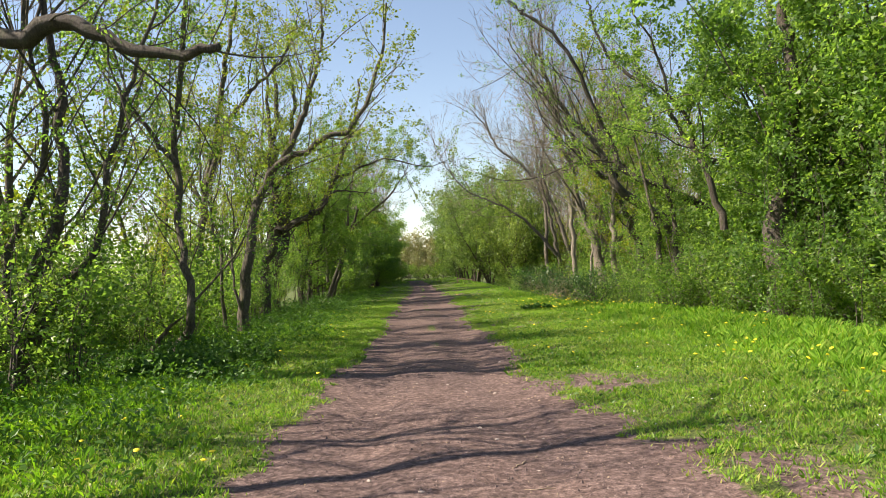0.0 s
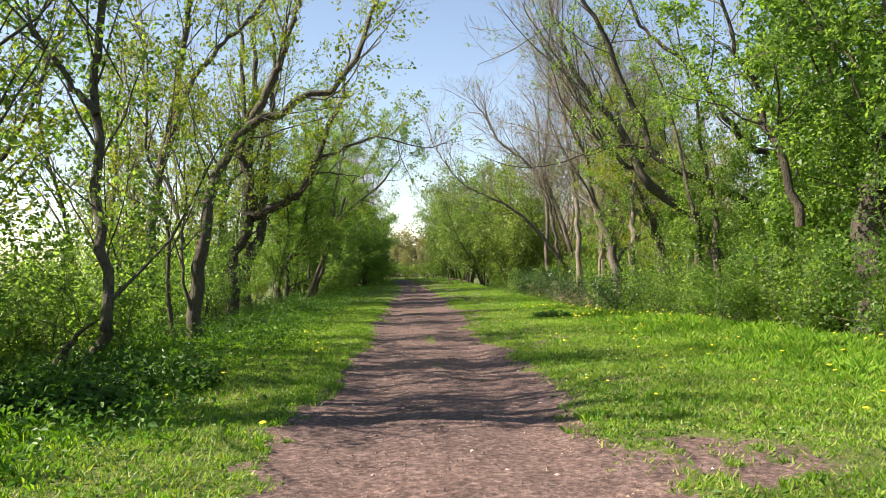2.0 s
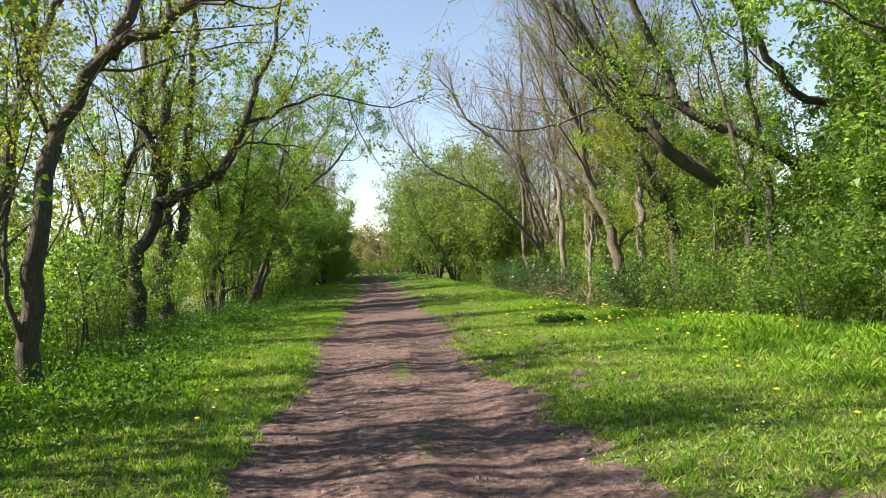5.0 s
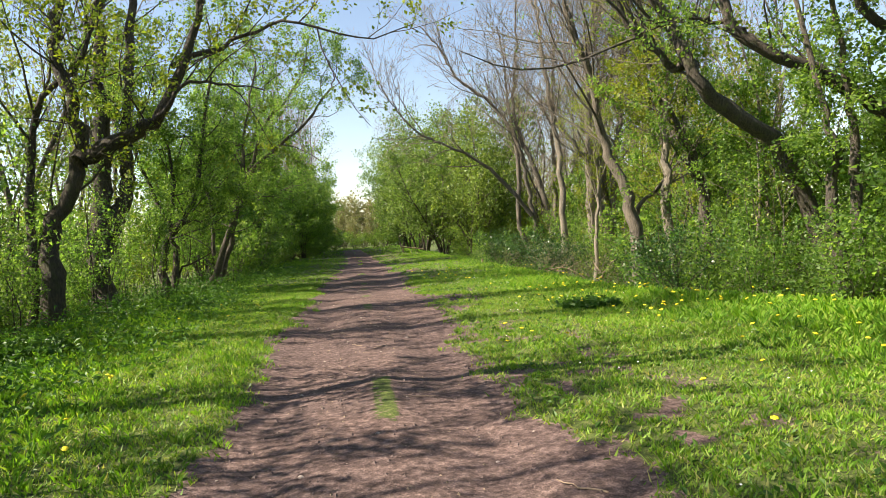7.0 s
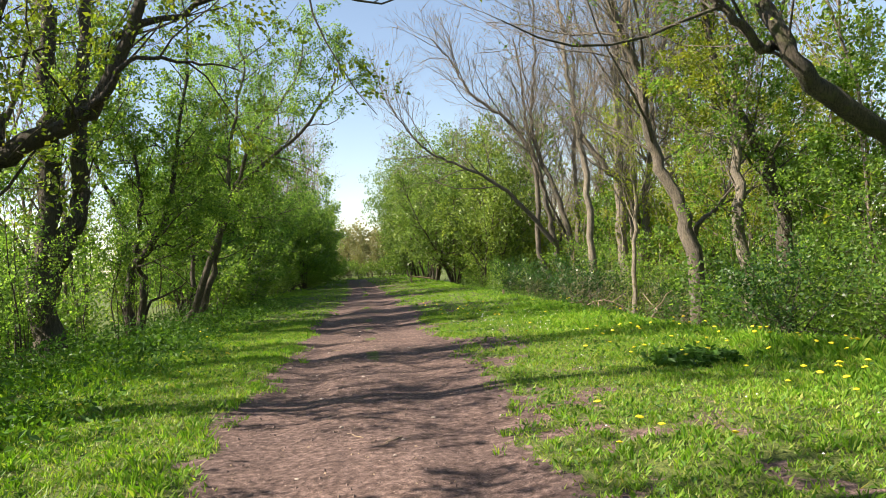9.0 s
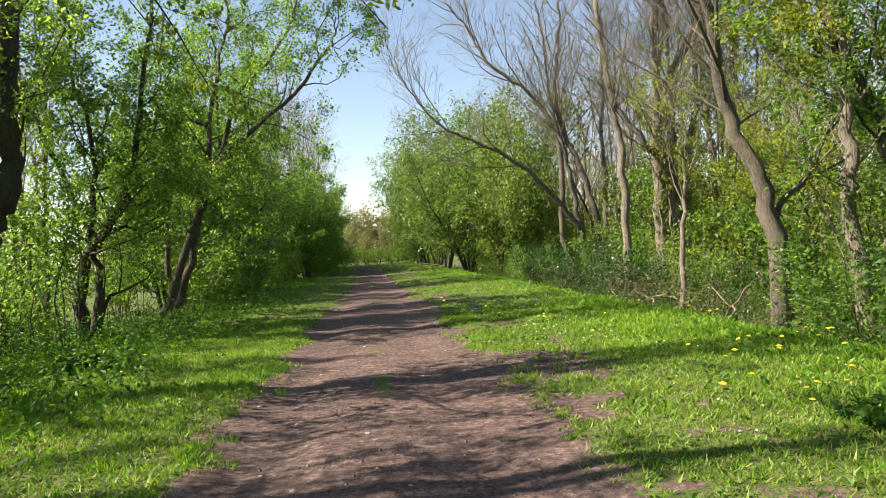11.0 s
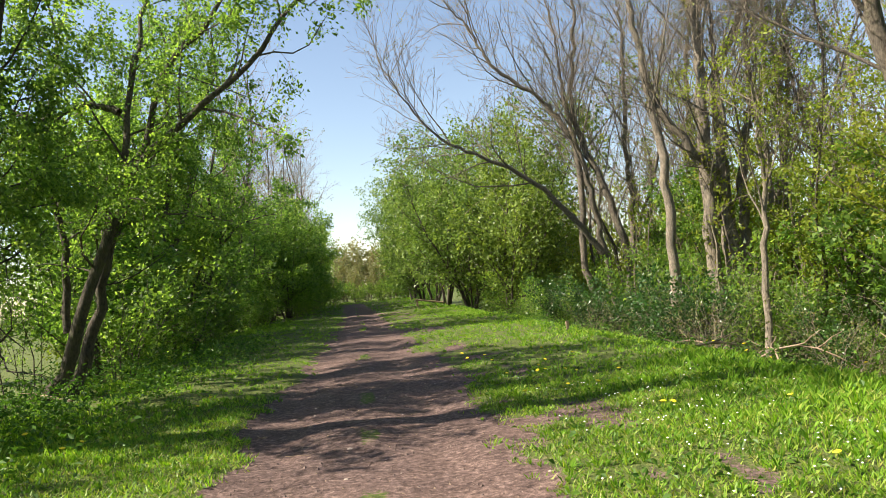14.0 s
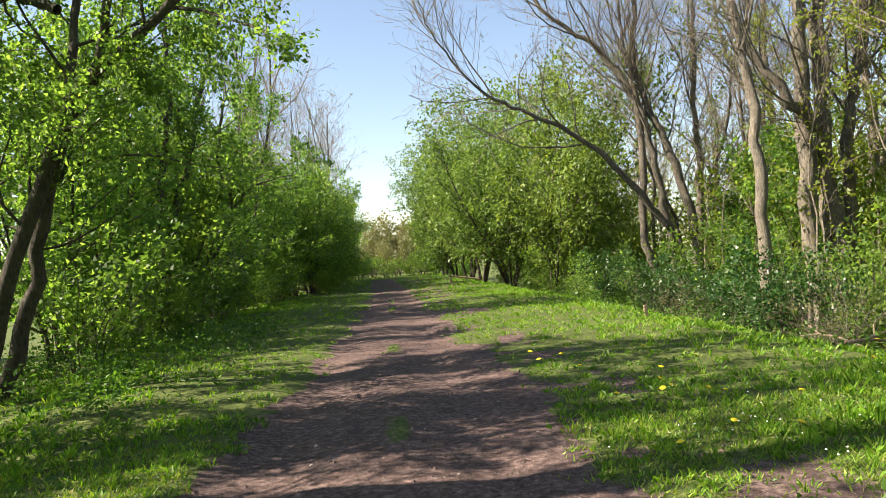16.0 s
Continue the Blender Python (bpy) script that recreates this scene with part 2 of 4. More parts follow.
def shoots(rng, line, rad, level, kind, out):
    """Side branches of a line, and theirs in turn."""
    seg = np.linalg.norm(np.diff(line, axis=0), axis=1)
    length = seg.sum()
    count = max(2, int(length * kind["dense"][level] * rng.uniform(0.8, 1.2)))
    start = kind["from"][level]
    fr = start + (1 - start) * (np.arange(count) + rng.uniform(0, 1, count)) / count
    turn = rng.uniform(0, 6.28)
    n_pts = kind["pts"][level]
    for f in fr:
        x = f * (len(line) - 1)
        i = min(int(x), len(line) - 2)
        p = line[i] + (line[i + 1] - line[i]) * (x - i)
        tan = unit(line[i + 1] - line[i])
        r = rad[i] + (rad[i + 1] - rad[i]) * (x - i)
        turn += 2.4 + rng.normal(0, 0.4)
        ref = np.array([0.0, 0, 1]) if abs(tan[2]) < 0.9 else np.array([1.0, 0, 0])
        u = unit(np.cross(tan, ref))
        w = np.cross(tan, u)
        ang = kind["angle"][level] * rng.uniform(0.7, 1.3)
        d = tan * math.cos(ang) + (u * math.cos(turn) + w * math.sin(turn)) * math.sin(ang)
        size = kind["size"][level] * (1.15 - 0.65 * f) * rng.uniform(0.65, 1.3)
        if level == 0:
            size = min(size, 0.75 * length)
        d = unit(d + np.array([0, 0, kind["rise"][level]]))
        step = size / (n_pts - 1)
        pts, q = [p], p
        bend = rng.normal(0, kind["crook"], (n_pts, 3))
        for j in range(1, n_pts):
            d = unit(d + bend[j] + np.array([0, 0, kind["lift"][level]]))
            q = q + d * step
            pts.append(q)
        pts = np.array(pts)
        r0 = min(r * 0.7, kind["thick"][level] * size)
        rr = np.linspace(r0, max(r0 * 0.3, 0.0025 * kind["twig"]), n_pts)
        out.append((level, pts, rr))
        if level + 1 < kind["levels"]:
            shoots(rng, pts, rr, level + 1, kind, out)


def habit(levels, dense, start, angle, size, rise, lift, crook, thick, pts=(8, 6, 4), twig=1.0):
    return {"levels": levels, "dense": dense, "from": start, "angle": angle, "size": size, "rise": rise, "lift": lift, "crook": crook, "thick": thick, "pts": pts, "twig": twig}


KINDS = {
    "ash": habit(3, (1.7, 2.3, 3.6), (0.28, 0.15, 0.12), (0.75, 0.7, 0.7), (4.4, 1.9, 0.8), (0.22, 0.12, 0.05), (0.07, 0.06, 0.05), 0.13, (0.008, 0.006, 0.005), (7, 5, 3), 2.6),
    "far ash": habit(3, (1.1, 2.1, 3.4), (0.3, 0.2, 0.15), (0.75, 0.7, 0.7), (3.6, 1.6, 0.7), (0.25, 0.15, 0.05), (0.1, 0.07, 0.05), 0.13, (0.011, 0.008, 0.007), (5, 4, 3), 2.4),
    "maple": habit(3, (1.7, 2.3, 3.3), (0.25, 0.2, 0.15), (0.8, 0.75, 0.7), (2.6, 1.2, 0.5), (0.2, 0.1, 0.0), (0.06, 0.04, 0.02), 0.16, (0.009, 0.006, 0.005), (6, 4, 3), 1.3),
    "far maple": habit(2, (1.5, 2.0, 0), (0.25, 0.2, 0.15), (0.8, 0.75, 0.7), (2.6, 1.1, 0.5), (0.2, 0.1, 0.0), (0.06, 0.04, 0.02), 0.16, (0.011, 0.008, 0.007), (5, 4, 3)),
    "hawthorn": habit(3, (2.6, 2.6, 2.4), (0.2, 0.12, 0.1), (0.9, 0.8, 0.8), (1.9, 0.9, 0.4), (0.05, 0.0, -0.05), (0.02, -0.03, -0.05), 0.2, (0.011, 0.007, 0.006), (6, 4, 3)),
    "far hawthorn": habit(2, (2.0, 1.9, 0), (0.12, 0.12, 0.1), (0.9, 0.8, 0.8), (1.8, 0.8, 0.4), (0.05, 0.0, -0.05), (0.02, -0.03, -0.05), 0.2, (0.012, 0.008, 0.007), (5, 3, 3)),
    "willow": habit(2, (1.6, 2.0, 0), (0.1, 0.12, 0.1), (0.75, 0.7, 0.8), (3.2, 1.4, 0.6), (0.15, 0.0, -0.1), (0.03, -0.06, -0.1), 0.13, (0.012, 0.008, 0.007), (5, 4, 3)),
    "shrub": habit(1, (3.4, 0, 0), (0.12, 0.15, 0.1), (0.8, 0.8, 0.8), (0.8, 0.35, 0.3), (0.1, 0.0, 0), (0.02, 0.0, 0), 0.18, (0.008, 0.008, 0.006), (3, 3, 3)),
    "sapling": habit(2, (2.2, 2.0, 0), (0.25, 0.15, 0.1), (0.7, 0.8, 0.8), (1.1, 0.5, 0.3), (0.1, 0.0, 0), (0.05, 0.0, 0), 0.18, (0.007, 0.006, 0.006), (4, 3, 3)),
}


def tree(name, seed, at, stems, kind, leaf_mat, n_leaves, leaf_size, bark=None, label="", category="tree", group="", extra=0.0, leaf_from=1, up=0.5, split=True, low=0.02):
    """A tree: stems are (radius at the base, radius at the top, waypoints relative to the foot); branches and leaves grow from them."""
    rng = np.random.default_rng(seed)
    bark = bark or BARK
    root = new(name)
    root.location = at
    k = KINDS[kind]
    grown = []
    for r0, r1, pts in stems:
        top = max(p[2] for p in pts)
        n = max(8, int(top * (3.2 if split else 1.6)))
        line = smooth_line(pts, n, rng, 0.018 + 0.12 * r0)
        f = np.linspace(0, 1, n)
        rad = r0 + (r1 - r0) * f ** 0.85
        rad *= 1 + rng.normal(0, 0.04, n)
        if pts[0][2] < 0.2:
            rad[0] *= 1.35
            line[0][2] -= 0.25
        part("trunk", tubes("trunk", [(line, rad, (12 if r0 > 0.07 else 8) if split else 6)]), bark, root)
        shoots(rng, line, rad, 0, k, grown)
    twig_bark = TWIG if bark is not BARK_DARK else BARK
    if split:
        for lv, p, r in grown:
            if lv == 0:
                part("limb", tubes("limb", [(p, r, 6)]), bark, root)
    rest = [(p, r, 5 if lv == 0 else 3) for lv, p, r in grown if lv > 0 or not split]
    part("twigwork", tubes("twigwork", rest), twig_bark, root)["kind"] = "stuff"
    if n_leaves:
        a = np.concatenate([p[:-1] for lv, p, r in grown if lv >= leaf_from])
        b = np.concatenate([p[1:] for lv, p, r in grown if lv >= leaf_from])
        bunch = rng.integers(0, len(a), max(1, n_leaves // 8))
        along = rng.uniform(0, 1, (len(bunch), 1))
        which = rng.integers(0, len(bunch), n_leaves)
        i = bunch[which]
        spots = a[i] + (b[i] - a[i]) * along[which] + rng.normal(0, 0.05 + extra, (n_leaves, 3))
        way = b[i] - a[i]
        way /= np.linalg.norm(way, axis=1, keepdims=True) + 1e-9
        keep = spots[:, 2] > low * rng.uniform(0.7, 1.4, n_leaves)
        part("crown", leaves("crown", rng, spots[keep], way[keep], leaf_size, up, simple=not split), leaf_mat, root)
    return tagged(root, label, category, group)


def straight_stems(rng, count, height, spread, lean=0.0, r=0.1, crook=0.25):
    """Waypoints for stems that rise together from one foot."""
    stems = []
    a0 = rng.uniform(0, 6.28)
    for i in range(count):
        a = a0 + i * 6.28 / count + rng.normal(0, 0.3)
        h = height * rng.uniform(0.78, 1.08)
        s = spread * rng.uniform(0.5, 1.2) if count > 1 else spread * rng.uniform(0, 0.6)
        pts = [(0.12 * math.cos(a) * (count > 1), 0.12 * math.sin(a) * (count > 1), 0.0)]
        for j in (0.3, 0.62, 1.0):
            pts.append((s * math.cos(a) * j + lean * j * j + rng.normal(0, crook) * j, s * math.sin(a) * j + rng.normal(0, crook) * j, h * j))
        rr = r * rng.uniform(0.7, 1.1)
        stems.append((rr, rr * 0.16, pts))
    return stems


# ---- ground ----
def lattice(x, y, scale, seed):
    """Smooth value noise in 0..1 on numpy arrays."""
    x, y = np.asarray(x) / scale, np.asarray(y) / scale
    i, j = np.floor(x), np.floor(y)

    def h(a, b):
        v = np.sin(a * 127.1 + b * 311.7 + seed * 74.7) * 43758.5453
        return v - np.floor(v)
    u, v = x - i, y - j
    u, v = u * u * (3 - 2 * u), v * v * (3 - 2 * v)
    return (h(i, j) * (1 - u) + h(i + 1, j) * u) * (1 - v) + (h(i, j + 1) * (1 - u) + h(i + 1, j + 1) * u) * v


def step(a, b, x):
    t = np.clip((np.asarray(x) - a) / (b - a), 0, 1)
    return t * t * (3 - 2 * t)


def soil(x, y):
    """How bare the earth is: 1 on the track, 0 in the turf."""
    x = x + 0.6 * step(50, 92, y)
    wob = (lattice(x, y, 1.7, 1) - 0.5) * 0.4 + (lattice(x, y, 0.45, 2) - 0.5) * 0.35 + (lattice(x, y, 0.15, 11) - 0.5) * 0.3
    left = wob + np.interp(y, [5, 10, 14, 18, 23, 28, 32, 36, 41, 100], [-1.5, -1.36, -1.15, -0.9, -1.08, -0.95, -1.08, -0.92, -0.6, -0.5])
    right = wob + np.interp(y, [4, 6, 9, 14, 20, 27, 34, 45, 100], [1.95, 1.75, 1.42, 1.45, 1.42, 1.55, 1.45, 1.25, 1.2])
    s = step(left - 0.22, left + 0.2, x) * (1 - step(right - 0.25, right + 0.35, x))
    bare = step(0.5, 0.66, 0.4 * lattice(x, y, 1.1, 4) + 0.35 * lattice(x, y, 0.3, 5) + 0.25 * lattice(x, y, 0.13, 9)) * step(1.0, 1.5, x) * (1 - step(1.9, 3.8, x))
    strip = step(0.55, 0.75, lattice(x, y, 1.1, 6)) * (1 - step(0.04, 0.17, np.abs(x - 0.28))) * step(10, 16, y) * 0.75
    end = step(86, 94, y)
    return np.clip(np.maximum(s - strip, bare * 0.85), 0, 1) * (1 - end)


def ground_z(x, y):
    x, y = np.asarray(x, dtype=float), np.asarray(y, dtype=float)
    crest = 7.3 - 2.5 * step(18, 27, y)
    z = -1.7 * step(crest, crest + 5.5, x) - 1.7 * step(4.8, 11.5, -x)
    near = (1 - step(12, 40, np.abs(x)))
    z = z + near * ((lattice(x, y, 2.3, 7) - 0.5) * 0.1 * step(1.2, 2.5, np.abs(x)) + (lattice(x, y, 0.7, 8) - 0.5) * 0.022)
    rut = np.exp(-((x + 0.55) / 0.28) ** 2) + np.exp(-((x - 0.85) / 0.28) ** 2)
    z = z - 0.035 * rut * (1 - step(88, 96, y)) - 0.03 * soil(x, y)
    return z


def axis_lines(parts):
    return np.unique(np.round(np.concatenate([np.arange(a, b, s) for a, b, s in parts]), 4))


xs = axis_lines([(-700, -60, 80), (-60, -14, 4), (-14, -5, 0.5), (-5, 8, 0.13), (8, 16, 0.5), (16, 60, 4), (60, 701, 80)])
ys = axis_lines([(-300, -20, 40), (-20, 0, 1), (0, 44, 0.18), (44, 100, 0.6), (100, 200, 8), (200, 900, 70)])
gx, gy = np.meshgrid(xs, ys)
gv = np.stack([gx, gy, ground_z(gx, gy)], axis=-1).reshape(-1, 3)
gi = np.arange(gx.size).reshape(gx.shape)
ground = part("ground", mesh_from("ground", gv, np.stack([gi[:-1, :-1], gi[:-1, 1:], gi[1:, 1:], gi[1:, :-1]], axis=-1).reshape(-1, 4), True), GROUND, None)
soil_layer = ground.data.attributes.new("soil", 'FLOAT', 'POINT')
soil_layer.data.foreach_set("value", soil(gv[:, 0], gv[:, 1]).astype(np.float32))
tagged(ground, "reddish brown earth track between uneven green grass verges", "ground", kind="structure")


def on_ground(x, y):
    return float(ground_z(x, y))


def foot(x, y):
    return (x, y, on_ground(x, y) - 0.02)


# ---- the trees that stand nearest to the track, each with its own stems ----
tree("oak_tree", 50, (-6.98, 10.60, on_ground(-6.98, 10.60) - 0.03), [
    (0.303, 0.035, [(0.00, 0.00, 0.00), (0.03, 0.09, 1.60), (0.17, 0.13, 3.08), (0.33, -0.12, 4.51), (0.68, -0.18, 5.62), (1.08, -0.09, 7.29), (1.18, -0.19, 8.95)]),
    (0.182, 0.054, [(0.26, 0.00, 4.62), (0.80, -0.11, 5.48), (1.50, -0.23, 5.56), (2.12, -0.34, 5.70), (2.71, -0.46, 5.44), (3.29, -0.57, 5.18), (4.09, -0.69, 5.02), (4.46, -0.80, 5.17)]),
], "maple", LEAF_HAW, 1600, 0.060, BARK_DARK,
     "old tree with a bare dark limb reaching over the verge", "tree", "", 0.03, 1)
tree("tree", 51, (-6.26, 11.20, on_ground(-6.26, 11.20) - 0.03), [
    (0.153, 0.026, [(0.00, 0.00, 0.00), (0.20, 0.09, 1.21), (0.56, -0.06, 2.24), (0.90, -0.20, 2.64), (0.89, -0.03, 3.52), (0.79, 0.19, 4.89), (0.64, 0.11, 5.86), (0.64, 0.21, 7.05), (0.33, 0.10, 8.24)]),
    (0.092, 0.014, [(0.25, 0.20, 0.85), (0.58, 0.29, 1.62), (1.24, 0.14, 2.21), (1.51, 0.00, 2.89), (1.59, 0.17, 3.97), (1.90, 0.39, 5.18), (2.19, 0.67, 6.46), (2.18, 0.75, 7.74)]),
    (0.079, 0.014, [(0.22, -0.20, 0.98), (0.04, -0.11, 2.00), (0.40, -0.26, 2.83), (0.84, -0.40, 3.90), (0.63, -0.23, 5.22), (0.64, -0.01, 6.23), (0.34, 0.02, 7.24)]),
], "maple", LEAF_HAW, 3200, 0.066, BARK_DARK,
     "dark crooked tree with several thin leafy stems", "tree", "", 0.03, 1)
tree("tree", 52, (-5.00, 14.20, on_ground(-5.00, 14.20) - 0.03), [
    (0.103, 0.040, [(0.00, 0.00, 0.00), (0.36, 0.01, 0.39), (0.63, -0.19, 0.77), (0.52, -0.10, 1.79), (0.31, 0.15, 2.93), (0.32, 0.16, 4.31), (0.47, -0.08, 5.14), (0.80, -0.29, 7.34), (0.83, -0.71, 9.53)]),
    (0.098, 0.010, [(-0.38, 0.20, 0.07), (-0.11, 0.21, 0.51), (0.38, 0.01, 0.87)]),
    (0.060, 0.013, [(0.39, 0.00, 3.81), (0.10, 0.01, 4.19), (-0.16, -0.19, 4.65), (-0.49, -0.10, 5.13), (-0.93, 0.21, 6.58), (-1.67, 0.32, 8.03)]),
], "maple", LEAF_HAW, 6875, 0.078, BARK,
     "tall tree on a crooked foot with sparse young leaves", "tree", "", 0.03, 1)
tree("tree", 53, (-4.44, 18.40, on_ground(-4.44, 18.40) - 0.03), [
    (0.150, 0.025, [(0.00, 0.00, 0.00), (0.04, -0.08, 1.34), (0.29, -0.15, 2.40), (0.39, 0.10, 3.39), (0.91, 0.19, 4.27), (1.39, -0.01, 4.56), (2.28, -0.20, 4.88), (3.13, -0.07, 5.40), (3.58, 0.16, 6.59), (3.88, 0.43, 7.56), (3.89, 0.49, 8.53)]),
    (0.104, 0.019, [(1.07, 0.20, 4.36), (1.48, 0.12, 5.14), (1.83, 0.05, 5.89), (2.02, 0.30, 6.86), (2.24, 0.60, 7.95), (2.16, 0.71, 9.03)]),
    (0.051, 0.012, [(0.19, -0.10, -0.15), (-0.04, -0.18, 0.71), (-0.16, -0.25, 1.34), (-0.29, -0.00, 2.09), (-0.28, 0.33, 3.06), (-0.57, 0.46, 4.03)]),
    (0.058, 0.012, [(-0.35, 0.10, -0.16), (-0.55, 0.02, 0.71), (-0.51, -0.05, 2.10), (-0.82, 0.20, 3.20), (-1.06, 0.29, 4.43), (-1.10, 0.50, 5.73), (-1.45, 0.51, 7.03)]),
], "maple", LEAF_YELLOW, 7500, 0.078, BARK,
     "leaning pale-barked tree whose long limb arches over the track", "tree", "", 0.03, 1)
tree("tree", 54, (-6.78, 22.50, on_ground(-6.78, 22.50) - 0.03), [
    (0.152, 0.033, [(0.00, 0.00, 0.00), (0.10, -0.09, 2.64), (0.23, 0.03, 4.03), (0.46, 0.20, 5.46), (0.95, 0.06, 7.83), (1.20, -0.17, 8.88), (1.47, -0.18, 10.13), (1.44, -0.39, 11.39)]),
    (0.091, 0.019, [(0.41, 0.00, 4.86), (0.98, -0.09, 6.38), (1.64, 0.03, 7.40), (2.59, 0.20, 8.45), (3.13, 0.43, 9.42), (3.37, 0.46, 10.39)]),
], "maple", LEAF_YELLOW, 6250, 0.085, BARK,
     "slender upright tree with thin sparse leaves", "tree", "", 0.03, 1)
tree("tree", 55, (-5.67, 26.30, on_ground(-5.67, 26.30) - 0.03), [
    (0.220, 0.040, [(0.00, 0.00, 0.00), (0.06, -0.02, 1.27), (0.15, 0.18, 2.01), (0.60, 0.12, 3.06), (0.72, -0.13, 4.19), (0.51, -0.18, 5.24), (0.44, 0.05, 6.25), (0.46, 0.46, 8.18), (0.18, 0.66, 10.11)]),
    (0.180, 0.027, [(0.71, 0.00, 3.17), (1.19, -0.05, 3.36), (1.74, -0.10, 3.68), (2.23, -0.15, 3.94), (2.66, -0.20, 4.75), (2.98, -0.25, 5.47), (3.28, -0.30, 6.08), (3.74, -0.21, 7.34), (3.89, -0.31, 8.61)]),
    (0.059, 0.010, [(2.56, -0.20, 4.86), (3.05, -0.22, 5.05), (3.54, -0.02, 5.28), (4.10, -0.08, 5.49), (4.67, -0.33, 5.62), (5.51, -0.38, 5.42), (6.26, -0.15, 5.31), (7.23, -0.00, 5.60)]),
    (0.098, 0.017, [(-0.32, 0.00, -0.09), (-0.21, -0.02, 1.18), (-0.28, 0.18, 3.11), (-0.09, 0.12, 4.05), (0.45, -0.13, 4.62), (0.84, -0.18, 4.91), (1.18, 0.05, 6.02), (1.60, 0.41, 7.82), (1.72, 0.57, 9.61)]),
    (0.052, 0.010, [(2.22, -0.30, 3.90), (2.83, -0.32, 4.50), (3.46, -0.12, 4.52), (4.25, -0.18, 4.38)]),
], "maple", LEAF_YELLOW, 10000, 0.085, BARK_DARK,
     "dark tree with one long limb arching across the track", "tree", "", 0.03, 1)
tree("tree", 56, (-6.34, 31.20, on_ground(-6.34, 31.20) - 0.03), [
    (0.323, 0.054, [(0.00, 0.00, 0.00), (-0.11, 0.07, 1.64), (0.08, 0.17, 3.40), (0.32, -0.07, 5.72), (0.42, -0.20, 7.45), (0.59, -0.13, 9.35), (0.46, -0.26, 11.26)]),
    (0.271, 0.053, [(-0.09, 0.20, 1.40), (0.21, 0.27, 2.33), (0.61, 0.37, 3.16), (0.77, 0.13, 4.56), (1.05, 0.00, 6.91), (1.30, 0.08, 9.08), (1.24, -0.04, 11.26)]),
], "maple", LEAF_HAW, 9000, 0.085, BARK_DARK,
     "twin-trunked tree with rugged dark bark", "tree", "", 0.03, 1)
tree("hawthorn", 57, (-5.38, 33.40, on_ground(-5.38, 33.40) - 0.03), [
    (0.139, 0.017, [(0.00, 0.00, 0.00), (-0.04, 0.10, 0.98), (0.14, -0.00, 1.75), (0.60, -0.20, 2.11), (0.86, -0.08, 2.68), (1.10, 0.16, 3.48), (1.24, 0.15, 4.36), (1.50, -0.09, 5.57), (1.76, -0.09, 6.82), (1.71, -0.28, 8.07)]),
    (0.088, 0.012, [(0.24, -0.10, 0.21), (0.31, -0.00, 1.25), (0.28, -0.10, 1.93), (0.45, -0.30, 2.87), (0.43, -0.18, 4.13), (0.02, 0.06, 5.36), (-0.09, 0.33, 6.46), (-0.50, 0.41, 7.57)]),
    (0.054, 0.010, [(0.58, -0.20, 2.09), (0.89, -0.10, 2.21), (1.25, -0.20, 2.19), (1.79, -0.40, 2.42)]),
    (0.056, 0.010, [(0.19, 0.10, 0.09), (0.38, 0.20, 0.75), (0.90, 0.10, 1.02), (1.40, -0.10, 1.29)]),
    (0.066, 0.012, [(0.38, 0.10, 1.83), (-0.17, 0.20, 2.95), (-0.61, 0.10, 4.22), (-1.01, -0.10, 5.15), (-1.14, -0.06, 6.11), (-1.57, -0.22, 7.07)]),
], "hawthorn", LEAF_HAW, 38000, 0.066, BARK_DARK,
     "gnarled hawthorn with dark stems and a broad leafy crown", "tree", "", 0.03, 1, low=1.9)
tree("hawthorn", 58, (-4.76, 36.00, on_ground(-4.76, 36.00) - 0.03), [
    (0.122, 0.016, [(0.00, 0.00, 0.00), (0.37, 0.03, 0.61), (0.83, -0.17, 1.76), (1.23, -0.14, 2.92), (1.34, 0.11, 3.53), (1.74, 0.19, 4.13), (2.13, -0.03, 5.15), (3.02, -0.20, 6.15), (3.55, -0.13, 7.09), (3.78, -0.27, 8.03)]),
    (0.111, 0.016, [(0.12, 0.30, -0.11), (0.66, 0.33, 1.06), (0.98, 0.13, 2.24), (1.29, 0.16, 3.30), (1.36, 0.41, 4.67), (1.66, 0.49, 6.15), (1.90, 0.68, 7.34), (1.84, 0.66, 8.53)]),
    (0.076, 0.012, [(1.40, 0.00, 3.52), (2.30, 0.03, 4.32), (3.31, -0.17, 5.08), (4.19, -0.14, 6.14), (4.48, 0.02, 6.58), (4.48, -0.03, 7.03)]),
    (0.072, 0.014, [(0.20, 0.50, 1.08), (0.23, 0.53, 2.54), (0.09, 0.33, 3.50), (0.14, 0.36, 4.70), (0.27, 0.53, 5.87), (0.11, 0.49, 7.03)]),
    (0.069, 0.010, [(1.44, -0.20, 4.55), (0.99, -0.17, 4.69), (0.25, -0.37, 4.44), (-0.40, -0.34, 4.93)]),
], "hawthorn", LEAF_HAW, 38000, 0.066, BARK,
     "leaning hawthorn with two flaking grey stems and leafy crown", "tree", "", 0.03, 1, low=2.4)
